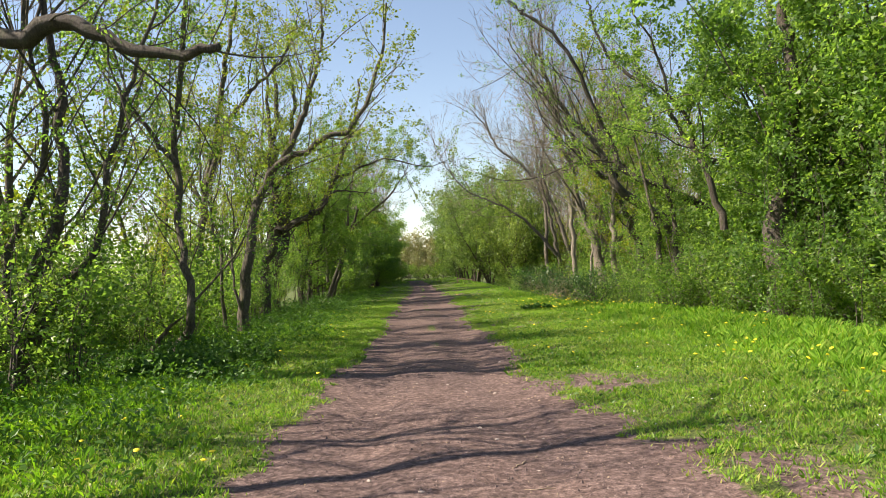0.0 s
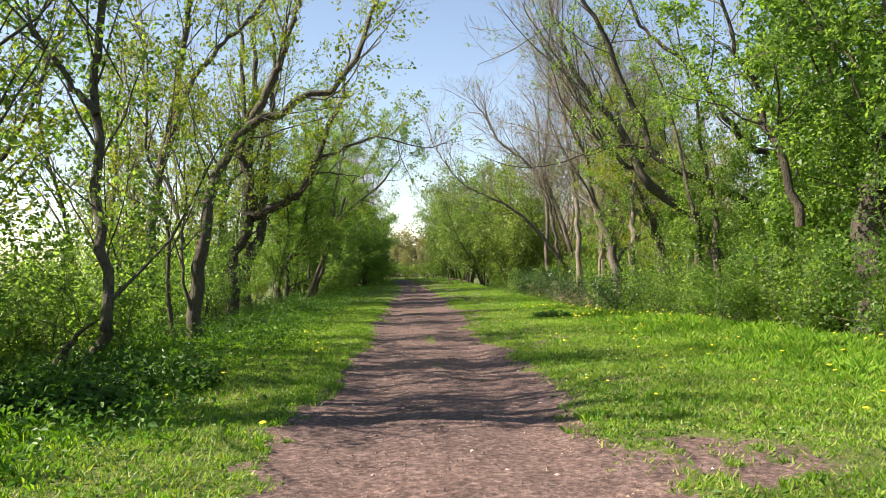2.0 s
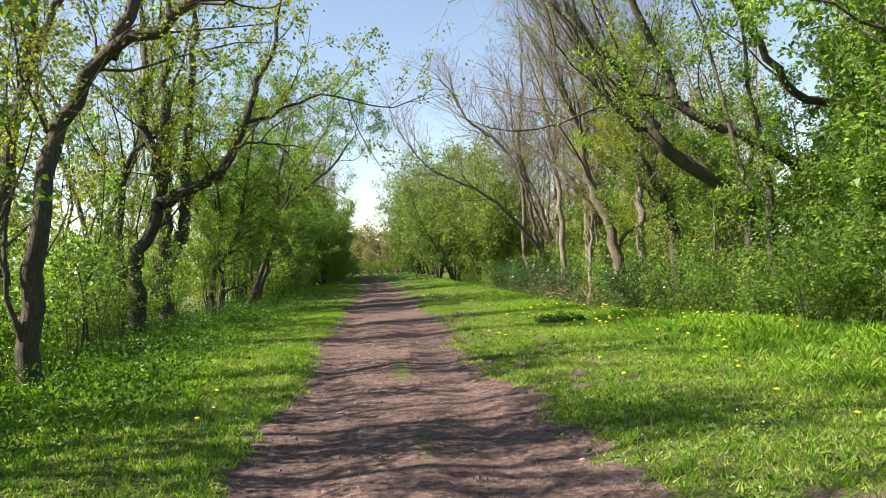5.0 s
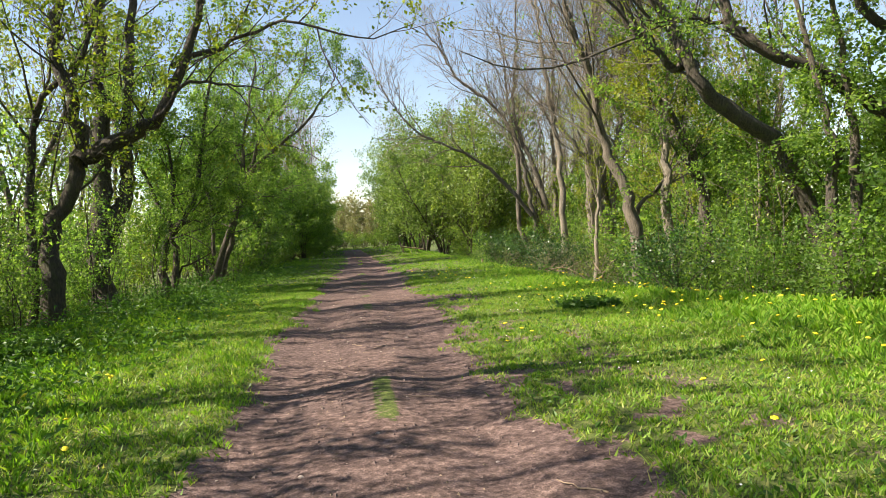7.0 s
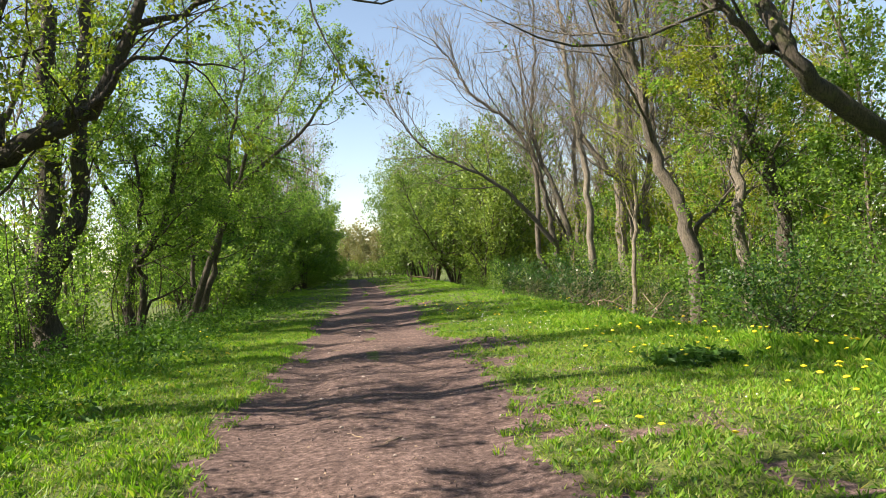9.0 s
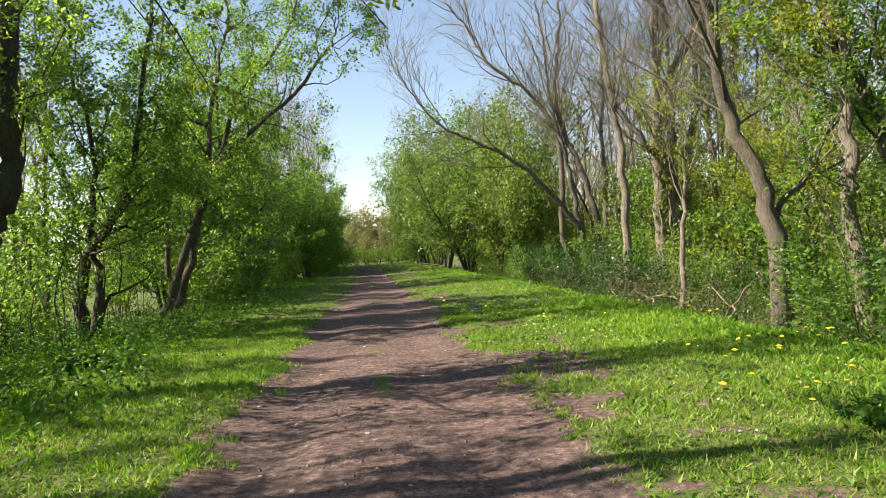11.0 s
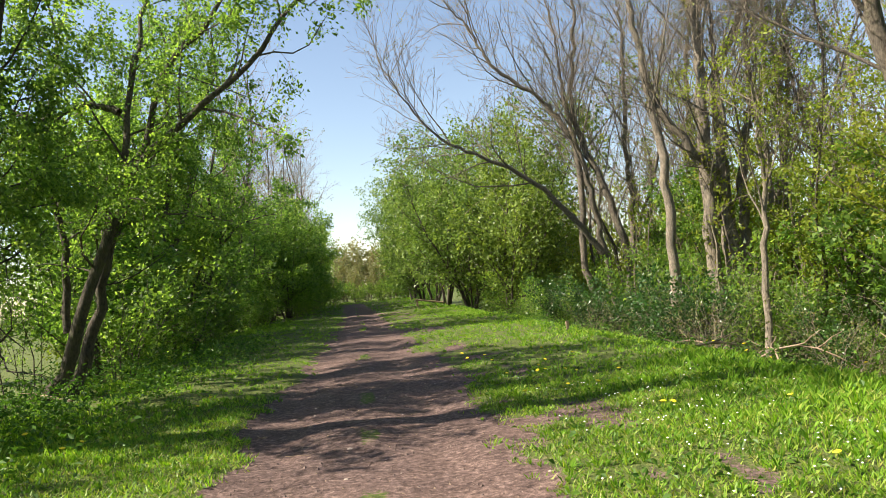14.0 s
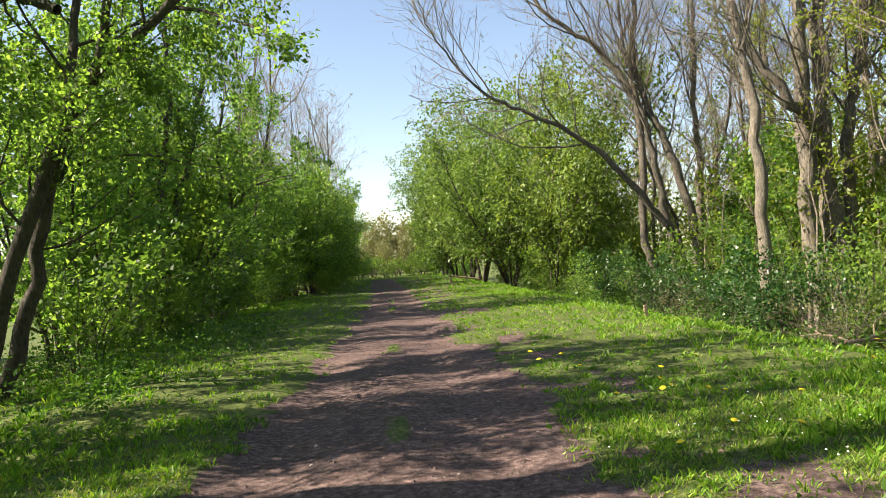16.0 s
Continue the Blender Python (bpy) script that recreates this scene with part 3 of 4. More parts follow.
tree("tree", 59, (-5.63, 46.00, on_ground(-5.63, 46.00) - 0.03), [
    (0.124, 0.029, [(0.00, 0.00, 0.00), (0.13, -0.06, 2.05), (0.34, -0.18, 3.75), (0.59, 0.04, 5.65), (0.53, 0.20, 7.74), (0.61, 0.40, 8.92), (0.39, 0.40, 10.10)]),
    (0.110, 0.023, [(0.22, 0.30, 0.21), (0.43, 0.24, 2.77), (0.91, 0.12, 4.19), (1.16, 0.34, 5.68), (1.57, 0.50, 7.19), (1.90, 0.74, 8.65), (1.93, 0.77, 10.10)]),
    (0.084, 0.019, [(-0.31, -0.50, 0.40), (-0.15, -0.56, 2.76), (-0.19, -0.68, 4.84), (-0.27, -0.46, 7.00), (-0.20, -0.24, 8.05), (-0.42, -0.23, 9.10)]),
], "maple", LEAF_HAW, 11250, 0.098, BARK_DARK,
     "group of upright dark trunks among leafy shrubs", "tree", "", 0.03, 1)
tree("tree", 60, (-5.34, 49.00, on_ground(-5.34, 49.00) - 0.03), [
    (0.089, 0.016, [(0.00, 0.00, 0.00), (0.44, -0.10, 1.68), (1.10, -0.03, 3.32), (0.73, 0.19, 4.72), (0.95, 0.11, 6.22), (1.11, 0.24, 6.89), (0.97, 0.17, 7.56)]),
    (0.053, 0.010, [(1.10, 0.00, 3.32), (1.82, -0.10, 3.94), (2.99, -0.03, 4.22)]),
], "maple", LEAF_HAW, 5000, 0.098, BARK_DARK,
     "crooked thin tree above the leafy hedge", "tree", "", 0.03, 1)
tree("ivy_tree", 61, (8.50, 16.60, on_ground(8.50, 16.60) - 0.03), [
    (0.311, 0.047, [(0.00, 0.00, 0.00), (-0.16, -0.05, 1.55), (0.15, 0.15, 2.68), (0.49, 0.16, 3.82), (0.53, -0.08, 4.93), (0.43, -0.20, 6.30), (0.50, -0.00, 7.65), (0.63, 0.25, 8.95), (0.47, 0.31, 10.24)]),
    (0.124, 0.021, [(0.07, -0.60, 3.48), (0.69, -0.65, 2.84), (1.37, -0.45, 3.69), (1.78, -0.44, 4.43), (2.55, -0.28, 6.58), (3.01, -0.32, 8.74)]),
    (0.095, 0.015, [(-1.00, 0.60, 2.35), (-1.30, 0.55, 3.72), (-1.51, 0.75, 4.27), (-1.69, 0.76, 5.05), (-2.19, 0.52, 5.68), (-2.62, 0.42, 6.96), (-3.34, 0.11, 8.24)]),
    (0.101, 0.015, [(1.39, -0.40, -0.33), (1.28, -0.45, 1.48), (1.24, -0.25, 2.73), (1.61, -0.24, 4.35), (1.38, -0.48, 5.93), (1.38, -0.44, 7.08), (1.08, -0.59, 8.24)]),
], "hawthorn", LEAF_HAW, 26000, 0.086, BARK_DARK,
     "thick dark ivy-clad tree at the edge of the grass", "tree", "", 0.03, 1)
tree("tree", 62, (12.13, 24.20, on_ground(12.13, 24.20) - 0.03), [
    (0.250, 0.045, [(0.00, 0.00, 0.00), (-0.07, 0.05, 2.96), (-0.30, 0.19, 4.10), (-0.07, -0.02, 6.33), (0.36, -0.20, 8.54), (0.38, -0.07, 10.86), (0.49, 0.11, 11.79), (0.29, 0.09, 12.73)]),
    (0.174, 0.021, [(-0.42, -0.10, 3.99), (-1.16, -0.05, 4.40), (-1.84, 0.09, 4.68), (-2.84, -0.12, 5.21), (-3.92, -0.30, 5.60), (-4.87, -0.17, 6.12), (-5.30, 0.07, 7.30), (-5.95, 0.04, 8.64), (-6.54, -0.20, 10.10), (-7.34, -0.29, 11.12), (-8.11, -0.08, 11.70), (-8.18, 0.11, 11.96), (-8.54, 0.11, 12.23)]),
    (0.126, 0.018, [(0.08, 0.30, 6.18), (-0.85, 0.35, 6.32), (-1.84, 0.49, 6.63), (-2.88, 0.28, 7.78), (-3.68, 0.10, 8.91), (-4.56, 0.23, 9.59), (-5.12, 0.47, 10.35), (-5.63, 0.44, 11.62), (-5.66, 0.59, 12.17), (-5.99, 0.53, 12.73)]),
    (0.068, 0.010, [(-4.76, -0.10, 6.16), (-5.10, -0.05, 6.48), (-5.52, 0.09, 6.60), (-6.14, -0.12, 6.55), (-7.13, -0.30, 6.23)]),
], "maple", LEAF_HAW, 13000, 0.080, BARK_DARK,
     "large tree with dark snaking limbs reaching over the grass", "tree", "", 0.03, 1)
tree("tree", 63, (7.77, 22.60, on_ground(7.77, 22.60) - 0.03), [
    (0.135, 0.018, [(0.00, 0.00, 0.00), (0.01, 0.10, 1.16), (-0.07, 0.05, 2.16), (-0.11, -0.18, 2.77), (-0.33, -0.13, 3.49), (-0.57, 0.09, 5.46), (-1.11, 0.11, 7.44)]),
    (0.109, 0.015, [(0.68, 0.30, 0.15), (0.63, 0.40, 2.15), (0.60, 0.35, 3.36), (0.28, 0.12, 4.24), (-0.06, -0.03, 6.34), (-0.69, -0.39, 8.44)]),
], "sapling", LEAF_HAW, 5000, 0.078, BARK,
     "slim dark trunk rising from leafy undergrowth", "tree", "", 0.03, 1)
tree("tree", 64, (11.34, 26.90, on_ground(11.34, 26.90) - 0.03), [
    (0.225, 0.025, [(0.00, 0.00, 0.00), (-1.47, 0.06, 4.11), (-2.92, -0.13, 5.36), (-3.86, -0.17, 6.15), (-4.12, 0.06, 7.23), (-4.82, 0.20, 8.31), (-5.61, 0.03, 9.06), (-6.24, -0.19, 10.39), (-6.26, -0.07, 10.81), (-6.57, -0.16, 11.23)]),
    (0.112, 0.019, [(-3.60, 0.10, 6.45), (-4.08, 0.16, 6.43), (-4.76, -0.03, 6.96), (-5.16, -0.07, 7.34), (-6.20, -0.05, 9.54), (-7.54, -0.22, 11.73)]),
], "ash", LEAF_HAW, 2500, 0.070, BARK,
     "leaning tree with a thick bare limb", "tree", "", 0.03, 1)
tree("tree", 65, (9.51, 30.50, on_ground(9.51, 30.50) - 0.03), [
    (0.196, 0.029, [(0.00, 0.00, 0.00), (0.08, -0.04, 3.27), (-0.24, -0.20, 4.28), (-0.50, -0.01, 5.20), (-1.03, 0.19, 6.53), (-1.37, 0.10, 8.04), (-1.54, 0.17, 10.09), (-2.01, 0.05, 12.14)]),
], "maple", LEAF_YELLOW, 8750, 0.091, BARK,
     "thick brown trunk standing among shrubs", "tree", "", 0.03, 1)
tree("tree", 66, (8.69, 30.20, on_ground(8.69, 30.20) - 0.03), [
    (0.175, 0.024, [(0.00, 0.00, 0.00), (-0.36, -0.10, 2.71), (-0.36, -0.08, 3.93), (-0.17, 0.16, 5.57), (0.04, 0.45, 7.23), (-0.05, 0.54, 8.89)]),
], "maple", LEAF_HAW, 7500, 0.085, BARK_PALE,
     "short curved trunk with peeling bark among shrubs", "tree", "", 0.03, 1)
tree("ash_tree", 67, (8.54, 32.60, on_ground(8.54, 32.60) - 0.03), [
    (0.203, 0.032, [(0.00, 0.00, 0.00), (-0.26, -0.07, 3.15), (-0.63, 0.11, 4.32), (-0.96, 0.19, 5.49), (-1.24, -0.03, 7.02), (-1.68, -0.20, 7.96), (-1.86, -0.06, 8.86), (-2.01, 0.29, 11.09), (-2.47, 0.44, 13.33)]),
    (0.076, 0.014, [(-0.02, 0.20, 2.87), (0.28, 0.13, 3.35), (0.85, 0.31, 3.69), (1.34, 0.39, 4.55), (1.95, 0.62, 6.19), (2.26, 0.65, 7.83)]),
], "ash", LEAF_TAN, 2500, 0.060, BARK_MID,
     "leaning bare ash tree with a smooth grey-brown trunk", "tree", "", 0.03, 1)
tree("ash_tree", 68, (11.65, 45.00, on_ground(11.65, 45.00) - 0.03), [
    (0.243, 0.090, [(0.00, 0.00, 0.00), (0.31, 0.02, 2.06), (0.31, 0.20, 4.43), (-0.07, 0.04, 5.76), (-0.84, -0.18, 6.49), (-1.62, -0.12, 7.56), (-2.02, 0.13, 8.53)]),
    (0.205, 0.037, [(0.48, 0.20, 0.25), (0.80, 0.22, 3.21), (1.05, 0.40, 6.22), (1.38, 0.24, 7.67), (1.34, 0.02, 9.10), (1.40, -0.04, 11.42), (1.17, -0.30, 13.73)]),
    (0.143, 0.028, [(0.03, 0.10, 5.69), (0.33, 0.12, 7.24), (0.40, 0.30, 9.24), (0.54, 0.57, 11.49), (0.39, 0.63, 13.73)]),
], "ash", LEAF_TAN, 1500, 0.060, BARK_MID,
     "forked bare ash tree with one broken-off limb", "tree", "", 0.03, 1)
tree("sapling", 69, (9.44, 39.50, on_ground(9.44, 39.50) - 0.03), [
    (0.096, 0.014, [(0.00, 0.00, 0.00), (0.21, 0.09, 2.83), (0.39, 0.11, 4.33), (0.24, -0.14, 5.55), (0.28, -0.08, 6.33), (0.03, -0.23, 7.12)]),
], "maple", LEAF_YELLOW, 1875, 0.078, BARK_PALE,
     "thin pale sapling with few leaves", "tree", "", 0.03, 1)
tree("ash_tree", 70, (14.66, 47.00, on_ground(14.66, 47.00) - 0.03), [
    (0.184, 0.035, [(0.00, 0.00, 0.00), (-0.21, 0.08, 4.33), (-0.15, -0.09, 6.44), (-0.39, -0.20, 7.57), (0.09, 0.00, 9.76), (0.45, 0.25, 11.74), (0.51, 0.31, 13.73)]),
    (0.137, 0.028, [(0.17, 0.30, 4.83), (0.80, 0.38, 6.49), (0.99, 0.21, 8.12), (1.24, 0.23, 10.43), (1.20, 0.04, 12.73)]),
], "ash", LEAF_YELLOW, 5000, 0.078, BARK_PALE,
     "pale bare tree with several slim trunks", "tree", "", 0.03, 1)
tree("ash_tree", 71, (11.28, 52.00, on_ground(11.28, 52.00) - 0.03), [
    (0.214, 0.034, [(0.00, 0.00, 0.00), (-0.04, -0.01, 2.64), (-0.31, -0.20, 4.26), (-0.90, -0.07, 6.71), (-1.52, 0.17, 8.21), (-1.81, 0.14, 10.04), (-1.67, -0.11, 11.78), (-1.45, -0.16, 14.26), (-1.53, -0.42, 16.73)]),
    (0.160, 0.027, [(-0.57, 0.20, 0.86), (-1.00, 0.19, 3.92), (-1.49, 0.00, 6.76), (-1.95, 0.13, 8.83), (-2.10, 0.37, 10.74), (-2.09, 0.66, 12.74), (-2.38, 0.76, 14.73)]),
    (0.136, 0.010, [(-1.10, 0.00, 3.72), (-2.27, -0.15, 5.18), (-3.45, -0.30, 6.42), (-4.63, -0.45, 7.25), (-6.18, -0.60, 7.98), (-7.34, -0.75, 8.53), (-8.42, -0.90, 9.69), (-9.12, -1.05, 10.78), (-9.47, -1.20, 11.87)]),
    (0.154, 0.028, [(0.35, 0.80, 1.17), (0.57, 0.79, 5.74), (0.51, 0.60, 7.79), (0.78, 0.73, 11.99), (0.93, 0.91, 13.36), (0.78, 0.88, 14.73)]),
    (0.170, 0.030, [(-1.30, 0.40, 1.72), (-1.79, 0.39, 3.58), (-1.75, 0.20, 7.82), (-2.99, 0.33, 10.15), (-4.88, 0.57, 11.75), (-5.62, 0.82, 13.24), (-6.66, 0.88, 14.73)]),
], "ash", LEAF_TAN, 3500, 0.060, BARK_MID,
     "bare three-trunked ash with a long limb over the grass", "tree", "", 0.03, 1)
tree("ash_tree", 72, (15.18, 54.00, on_ground(15.18, 54.00) - 0.03), [
    (0.194, 0.041, [(0.00, 0.00, 0.00), (0.29, -0.09, 6.33), (0.17, -0.13, 8.53), (0.29, 0.12, 11.25), (0.62, 0.18, 13.27), (0.81, 0.35, 14.25), (0.70, 0.32, 15.23)]),
    (0.122, 0.026, [(0.22, 0.00, 6.52), (-0.30, -0.09, 8.12), (-1.31, -0.13, 9.92), (-1.52, 0.12, 11.55), (-1.50, 0.37, 12.64), (-1.78, 0.41, 13.73)]),
], "ash", LEAF_YELLOW, 3750, 0.078, BARK_PALE,
     "slender bare ash in the wood behind the bank", "tree", "", 0.03, 1)
tree("ash_tree", 73, (11.62, 45.50, on_ground(11.62, 45.50) - 0.03), [
    (0.254, 0.047, [(0.00, 0.00, 0.00), (-0.17, -0.09, 5.34), (0.01, 0.06, 9.05), (0.18, 0.20, 11.57), (0.79, 0.03, 13.99), (1.02, 0.14, 14.86), (0.95, 0.06, 15.73)]),
    (0.231, 0.043, [(0.54, 0.30, 1.86), (0.62, 0.21, 5.82), (0.74, 0.36, 9.09), (2.72, 0.50, 12.60), (3.30, 0.68, 14.17), (3.58, 0.67, 15.73)]),
    (0.171, 0.036, [(-1.73, -0.50, 1.77), (-1.72, -0.59, 6.09), (-2.00, -0.44, 8.53), (-2.27, -0.30, 11.49), (-2.25, -0.11, 13.11), (-2.53, -0.11, 14.73)]),
], "ash", LEAF_TAN, 2500, 0.060, BARK_PALE,
     "twin bare ash trunks behind the shrubs", "tree", "", 0.03, 1)


# ---- the woods on both sides: a few grown kinds, repeated ----
rng1 = np.random.default_rng(21)


def scatter(stock, places, seed, lo=0.85, hi=1.15):
    """Stand copies of a grown stock at the places; the first of each is moved there itself."""
    rng = np.random.default_rng(seed)
    for i, (x, y) in enumerate(places):
        s = rng.uniform(lo, hi)
        m = Matrix.LocRotScale(foot(x, y), Euler((rng.normal(0, 0.05), rng.normal(0, 0.05), rng.uniform(0, 6.28))), (s, s, s * rng.uniform(0.92, 1.1)))
        if i < len(stock):
            stock[i].matrix_basis = m
        else:
            copy_thing(stock[i % len(stock)], m)


def row(x0, x1, y0, y1, gap, seed):
    """Places in a band along the track."""
    rng = np.random.default_rng(seed)
    n = int((y1 - y0) / gap)
    return [(rng.uniform(x0, x1), y0 + (i + rng.uniform(0.1, 0.9)) * gap) for i in range(n)]


haws = [tree("hawthorn", 300 + i, (0, 0, 0), straight_stems(rng1, 5, 5.4, 1.7, 0, 0.05, 0.4), "far hawthorn", LEAF_HAW, 9000, 0.125, BARK_DARK,
             "dense hawthorn with several dark stems and fresh green leaves", "tree", "hawthorns along the track", 0.08, 0, split=False) for i in range(5)]
scatter(haws, row(-6.6, -5.2, 39, 64, 2.5, 1) + row(-4.6, -3.6, 62, 96, 1.9, 36) + row(12.8, 15, 33, 58, 6.0, 3), 5)
scatter([copy_thing(haws[i], Matrix()) for i in (0, 2, 3)], row(8.6, 9.8, 20, 31, 1.6, 4) + row(-9.0, -7.2, 3, 30, 3.6, 2), 40, 0.5, 0.7)
talls = [tree("hawthorn", 310 + i, (0, 0, 0), straight_stems(rng1, 5, 8.4, 2.4, 0, 0.08, 0.5), "far hawthorn", LEAF_HAW, 24000, 0.125, BARK_DARK,
              "tall leafy hawthorn with crooked dark stems", "tree", "tall hawthorns in the wood", 0.1, 0, split=False) for i in range(2)]
scatter(talls, [(10.4, 11.5), (10.6, 14.6), (9.6, 7.5)], 24)
scatter([copy_thing(talls[i], Matrix()) for i in (0, 1)], row(-7.8, -6.8, 43, 62, 6.0, 47) + row(-5.8, -4.9, 62, 96, 3.8, 48) + [(11.2, 24.6), (11.2, 27.6), (13.4, 27.0), (11.0, 30.2)], 49, 0.8, 1.0)
scatter([copy_thing(talls[i], Matrix()) for i in (1, 0)], [(10.2, 17.2), (12.6, 19.6), (10.6, 20.4), (13.0, 23.2)], 58, 1.0, 1.2)
wills = [tree("willow", 320 + i, (0, 0, 0), straight_stems(rng1, 6, 8.8, 3.4, -0.6, 0.08, 0.5), "willow", LEAF_LIGHT, 22000, 0.165, BARK_DARK,
              "broad leafy willow with many leaning stems", "tree", "willows along the track", 0.15, 0, split=False) for i in range(3)]
scatter(wills, [(7.6, 58.5), (6.4, 63.5), (9.8, 62.5), (5.5, 67.5), (5.3, 72), (5.1, 79), (5.0, 88)], 6, 0.92, 1.06)
ashes = [tree("ash_tree", 340 + i, (0, 0, 0), straight_stems(rng1, 2, 13.5, 1.8, 0, 0.12, 0.5), "far ash", LEAF_TAN, 800, 0.07, BARK,
              "tall bare ash tree with fine upright twigs", "tree", "bare ash trees in the wood", 0.02, 2, split=False) for i in range(4)]
# the pair at y 4.6 and 6.6 is unseen, added to shade the foreground
scatter(ashes, row(12.5, 15, 40, 95, 4.0, 7) + row(15, 22, 14, 95, 5, 8) + row(-11, -8, 12, 48, 7, 9) + row(-7.0, -5.4, 52, 100, 5, 10) + [(-6.8, 4.6), (-7.2, 6.6)] + [(-4.9, 64), (-4.7, 71), (-4.6, 78), (-4.5, 85), (-4.6, 93)], 11)
maples = [tree("field_maple", 360 + i, (0, 0, 0), straight_stems(rng1, 2, 9.5, 2.0, 0, 0.09, 0.5), "far maple", LEAF_YELLOW, 7000, 0.095, BARK,
               "field maple with yellow-green young leaves", "tree", "field maples in the wood", 0.06, 0, split=False) for i in range(3)]
scatter(maples, row(12.0, 16, 31, 60, 5.5, 12) + row(16, 24, 12, 70, 6, 13) + row(-10.2, -8.2, 12, 40, 7, 14), 15)
saps = [tree("sapling", 370 + i, (0, 0, 0), straight_stems(rng1, 2, 4.6, 0.6, 0, 0.028, 0.25), "sapling", LEAF_HAW, 900, 0.095, BARK_DARK,
             "thin dark sapling with scattered leaves", "tree", "saplings in the undergrowth", 0.05, 0, split=False) for i in range(4)]
scatter(saps, row(-7.2, -4.9, 8, 40, 0.7, 32) + row(8.0, 9.4, 8, 31, 0.8, 33), 35, 0.6, 1.25)
young = [tree("young_ash", 375 + i, (0, 0, 0), straight_stems(rng1, 2, 7.5, 0.9, 0, 0.045, 0.35), "sapling", LEAF_YELLOW, 700, 0.085, BARK_PALE,
              "slim pale young ash with few opening leaves", "tree", "young ash trees in the wood", 0.04, 0, split=False) for i in range(3)]
scatter(young, row(10.8, 16, 32, 56, 1.3, 34) + row(13, 19, 26, 56, 1.9, 42) + row(9.5, 12, 24, 31, 2.0, 43), 44, 0.75, 1.3)
shrubs = [tree("shrub", 380 + i, (0, 0, 0), straight_stems(rng1, 6, 2.0, 1.0, 0, 0.014, 0.25), "shrub", LEAF_HAW, 2200, 0.09, BARK,
               "low leafy shrub with thin upright stems", "shrub", "shrubs under the trees", 0.07, 0, split=False) for i in range(4)]
scatter(shrubs, row(-7.0, -5.2, 6, 30, 1.3, 16) + row(-8.5, -6.9, 30, 40, 1.8, 57) + row(-4.7, -4.2, 38, 62, 1.3, 17) + row(-3.6, -3.0, 62, 96, 2.0, 37) + row(8.2, 9.2, 6, 20, 0.9, 18) + row(6.9, 8.6, 19, 31, 1.1, 19)
        + row(11.5, 14, 33, 52, 2.6, 25) + [(7.7, 15.4), (7.6, 17.6), (8.0, 14.2)] + row(7.4, 9.5, 50, 74, 1.3, 39), 20, 0.55, 1.25)
scatter([copy_thing(shrubs[i], Matrix()) for i in (0, 1, 3)], row(-11.0, -8.8, 3, 44, 1.7, 38) + row(9.6, 12.0, 36, 52, 3.2, 46), 41, 1.0, 1.4)
ivies = [tree("elder_shrub", 390 + i, (0, 0, 0), straight_stems(rng1, 7, 2.2, 1.1, 0, 0.016, 0.25), "shrub", LEAF_DARK, 2600, 0.1, BARK,
              "dark green glossy shrub at the foot of the trees", "shrub", "dark shrubs under the trees", 0.08, 0, split=False) for i in range(2)]
scatter(ivies, [(8.3, 42.0), (9.0, 44.5), (7.8, 46.5), (8.7, 49.2), (7.6, 51.0), (8.4, 53.5), (10.4, 42.0), (9.9, 46.6), (10.5, 49.0), (11.0, 39.5)], 26, 0.75, 1.1)
brambles = [tree("bramble", 395 + i, (0, 0, 0), straight_stems(rng1, 7, 1.7, 1.5, 0, 0.011, 0.3), "sapling", LEAF_TAN, 420, 0.06, BARK_PALE,
                 "tangle of pale bare bramble stems with few leaves", "shrub", "brambles on the bank", 0.05, 0, split=False) for i in range(2)]
scatter(brambles, row(6.7, 8.4, 31.5, 47, 1.6, 50) + row(8.4, 10.5, 32, 48, 2.2, 51), 53, 0.6, 1.0)
far_stock = [tree("thicket_shrub", 400 + i, (0, 0, 0), straight_stems(rng1, 6, 4.6, 2.2, 0, 0.025, 0.4), "shrub", m, 2600, 0.17, BARK,
                  words, "shrub", group, 0.16, 0, split=False)
             for i, (m, words, group) in enumerate([(LEAF_HAW, "dense green thicket deep in the wood", "thicket in the wood"),
                                                    (LEAF_YELLOW, "yellow-green thicket deep in the wood", "thicket in the wood")])]
scatter(far_stock, row(14, 20, 4, 90, 3.6, 27) + row(10.5, 13.5, 57, 95, 3.0, 45) + row(20, 30, 4, 95, 5, 28) + row(-19, -14, 0, 95, 6.0, 29) + row(-14, -10.8, 3, 27, 2.6, 59), 30, 0.8, 1.3)
scatter([copy_thing(far_stock[0], Matrix())], row(-6.2, -5.0, 97, 150, 4.5, 54) + row(6.0, 7.6, 95, 150, 4.5, 55), 56, 0.9, 1.2)
end_stock = [tree("hedge_shrub", 410, (0, 0, 0), straight_stems(rng1, 7, 3.0, 1.8, 0, 0.03, 0.3), "shrub", LEAF_TAN, 2600, 0.17, BARK,
                  "tan budding shrub closing the end of the track", "shrub", "shrubs at the end", 0.12, 0, split=False),
             tree("hedge_shrub", 411, (0, 0, 0), straight_stems(rng1, 7, 1.7, 1.4, 0, 0.03, 0.3), "shrub", LEAF_HAW, 1800, 0.15, BARK,
                  "green shrub at the end of the track", "shrub", "shrubs at the end", 0.12, 0, split=False)]
scatter(end_stock, [(x, 100 + (i % 2) * -4 + rng1.uniform(-1, 1)) for i, x in enumerate(np.arange(-6, 8, 1.2))], 23, 0.8, 1.2)
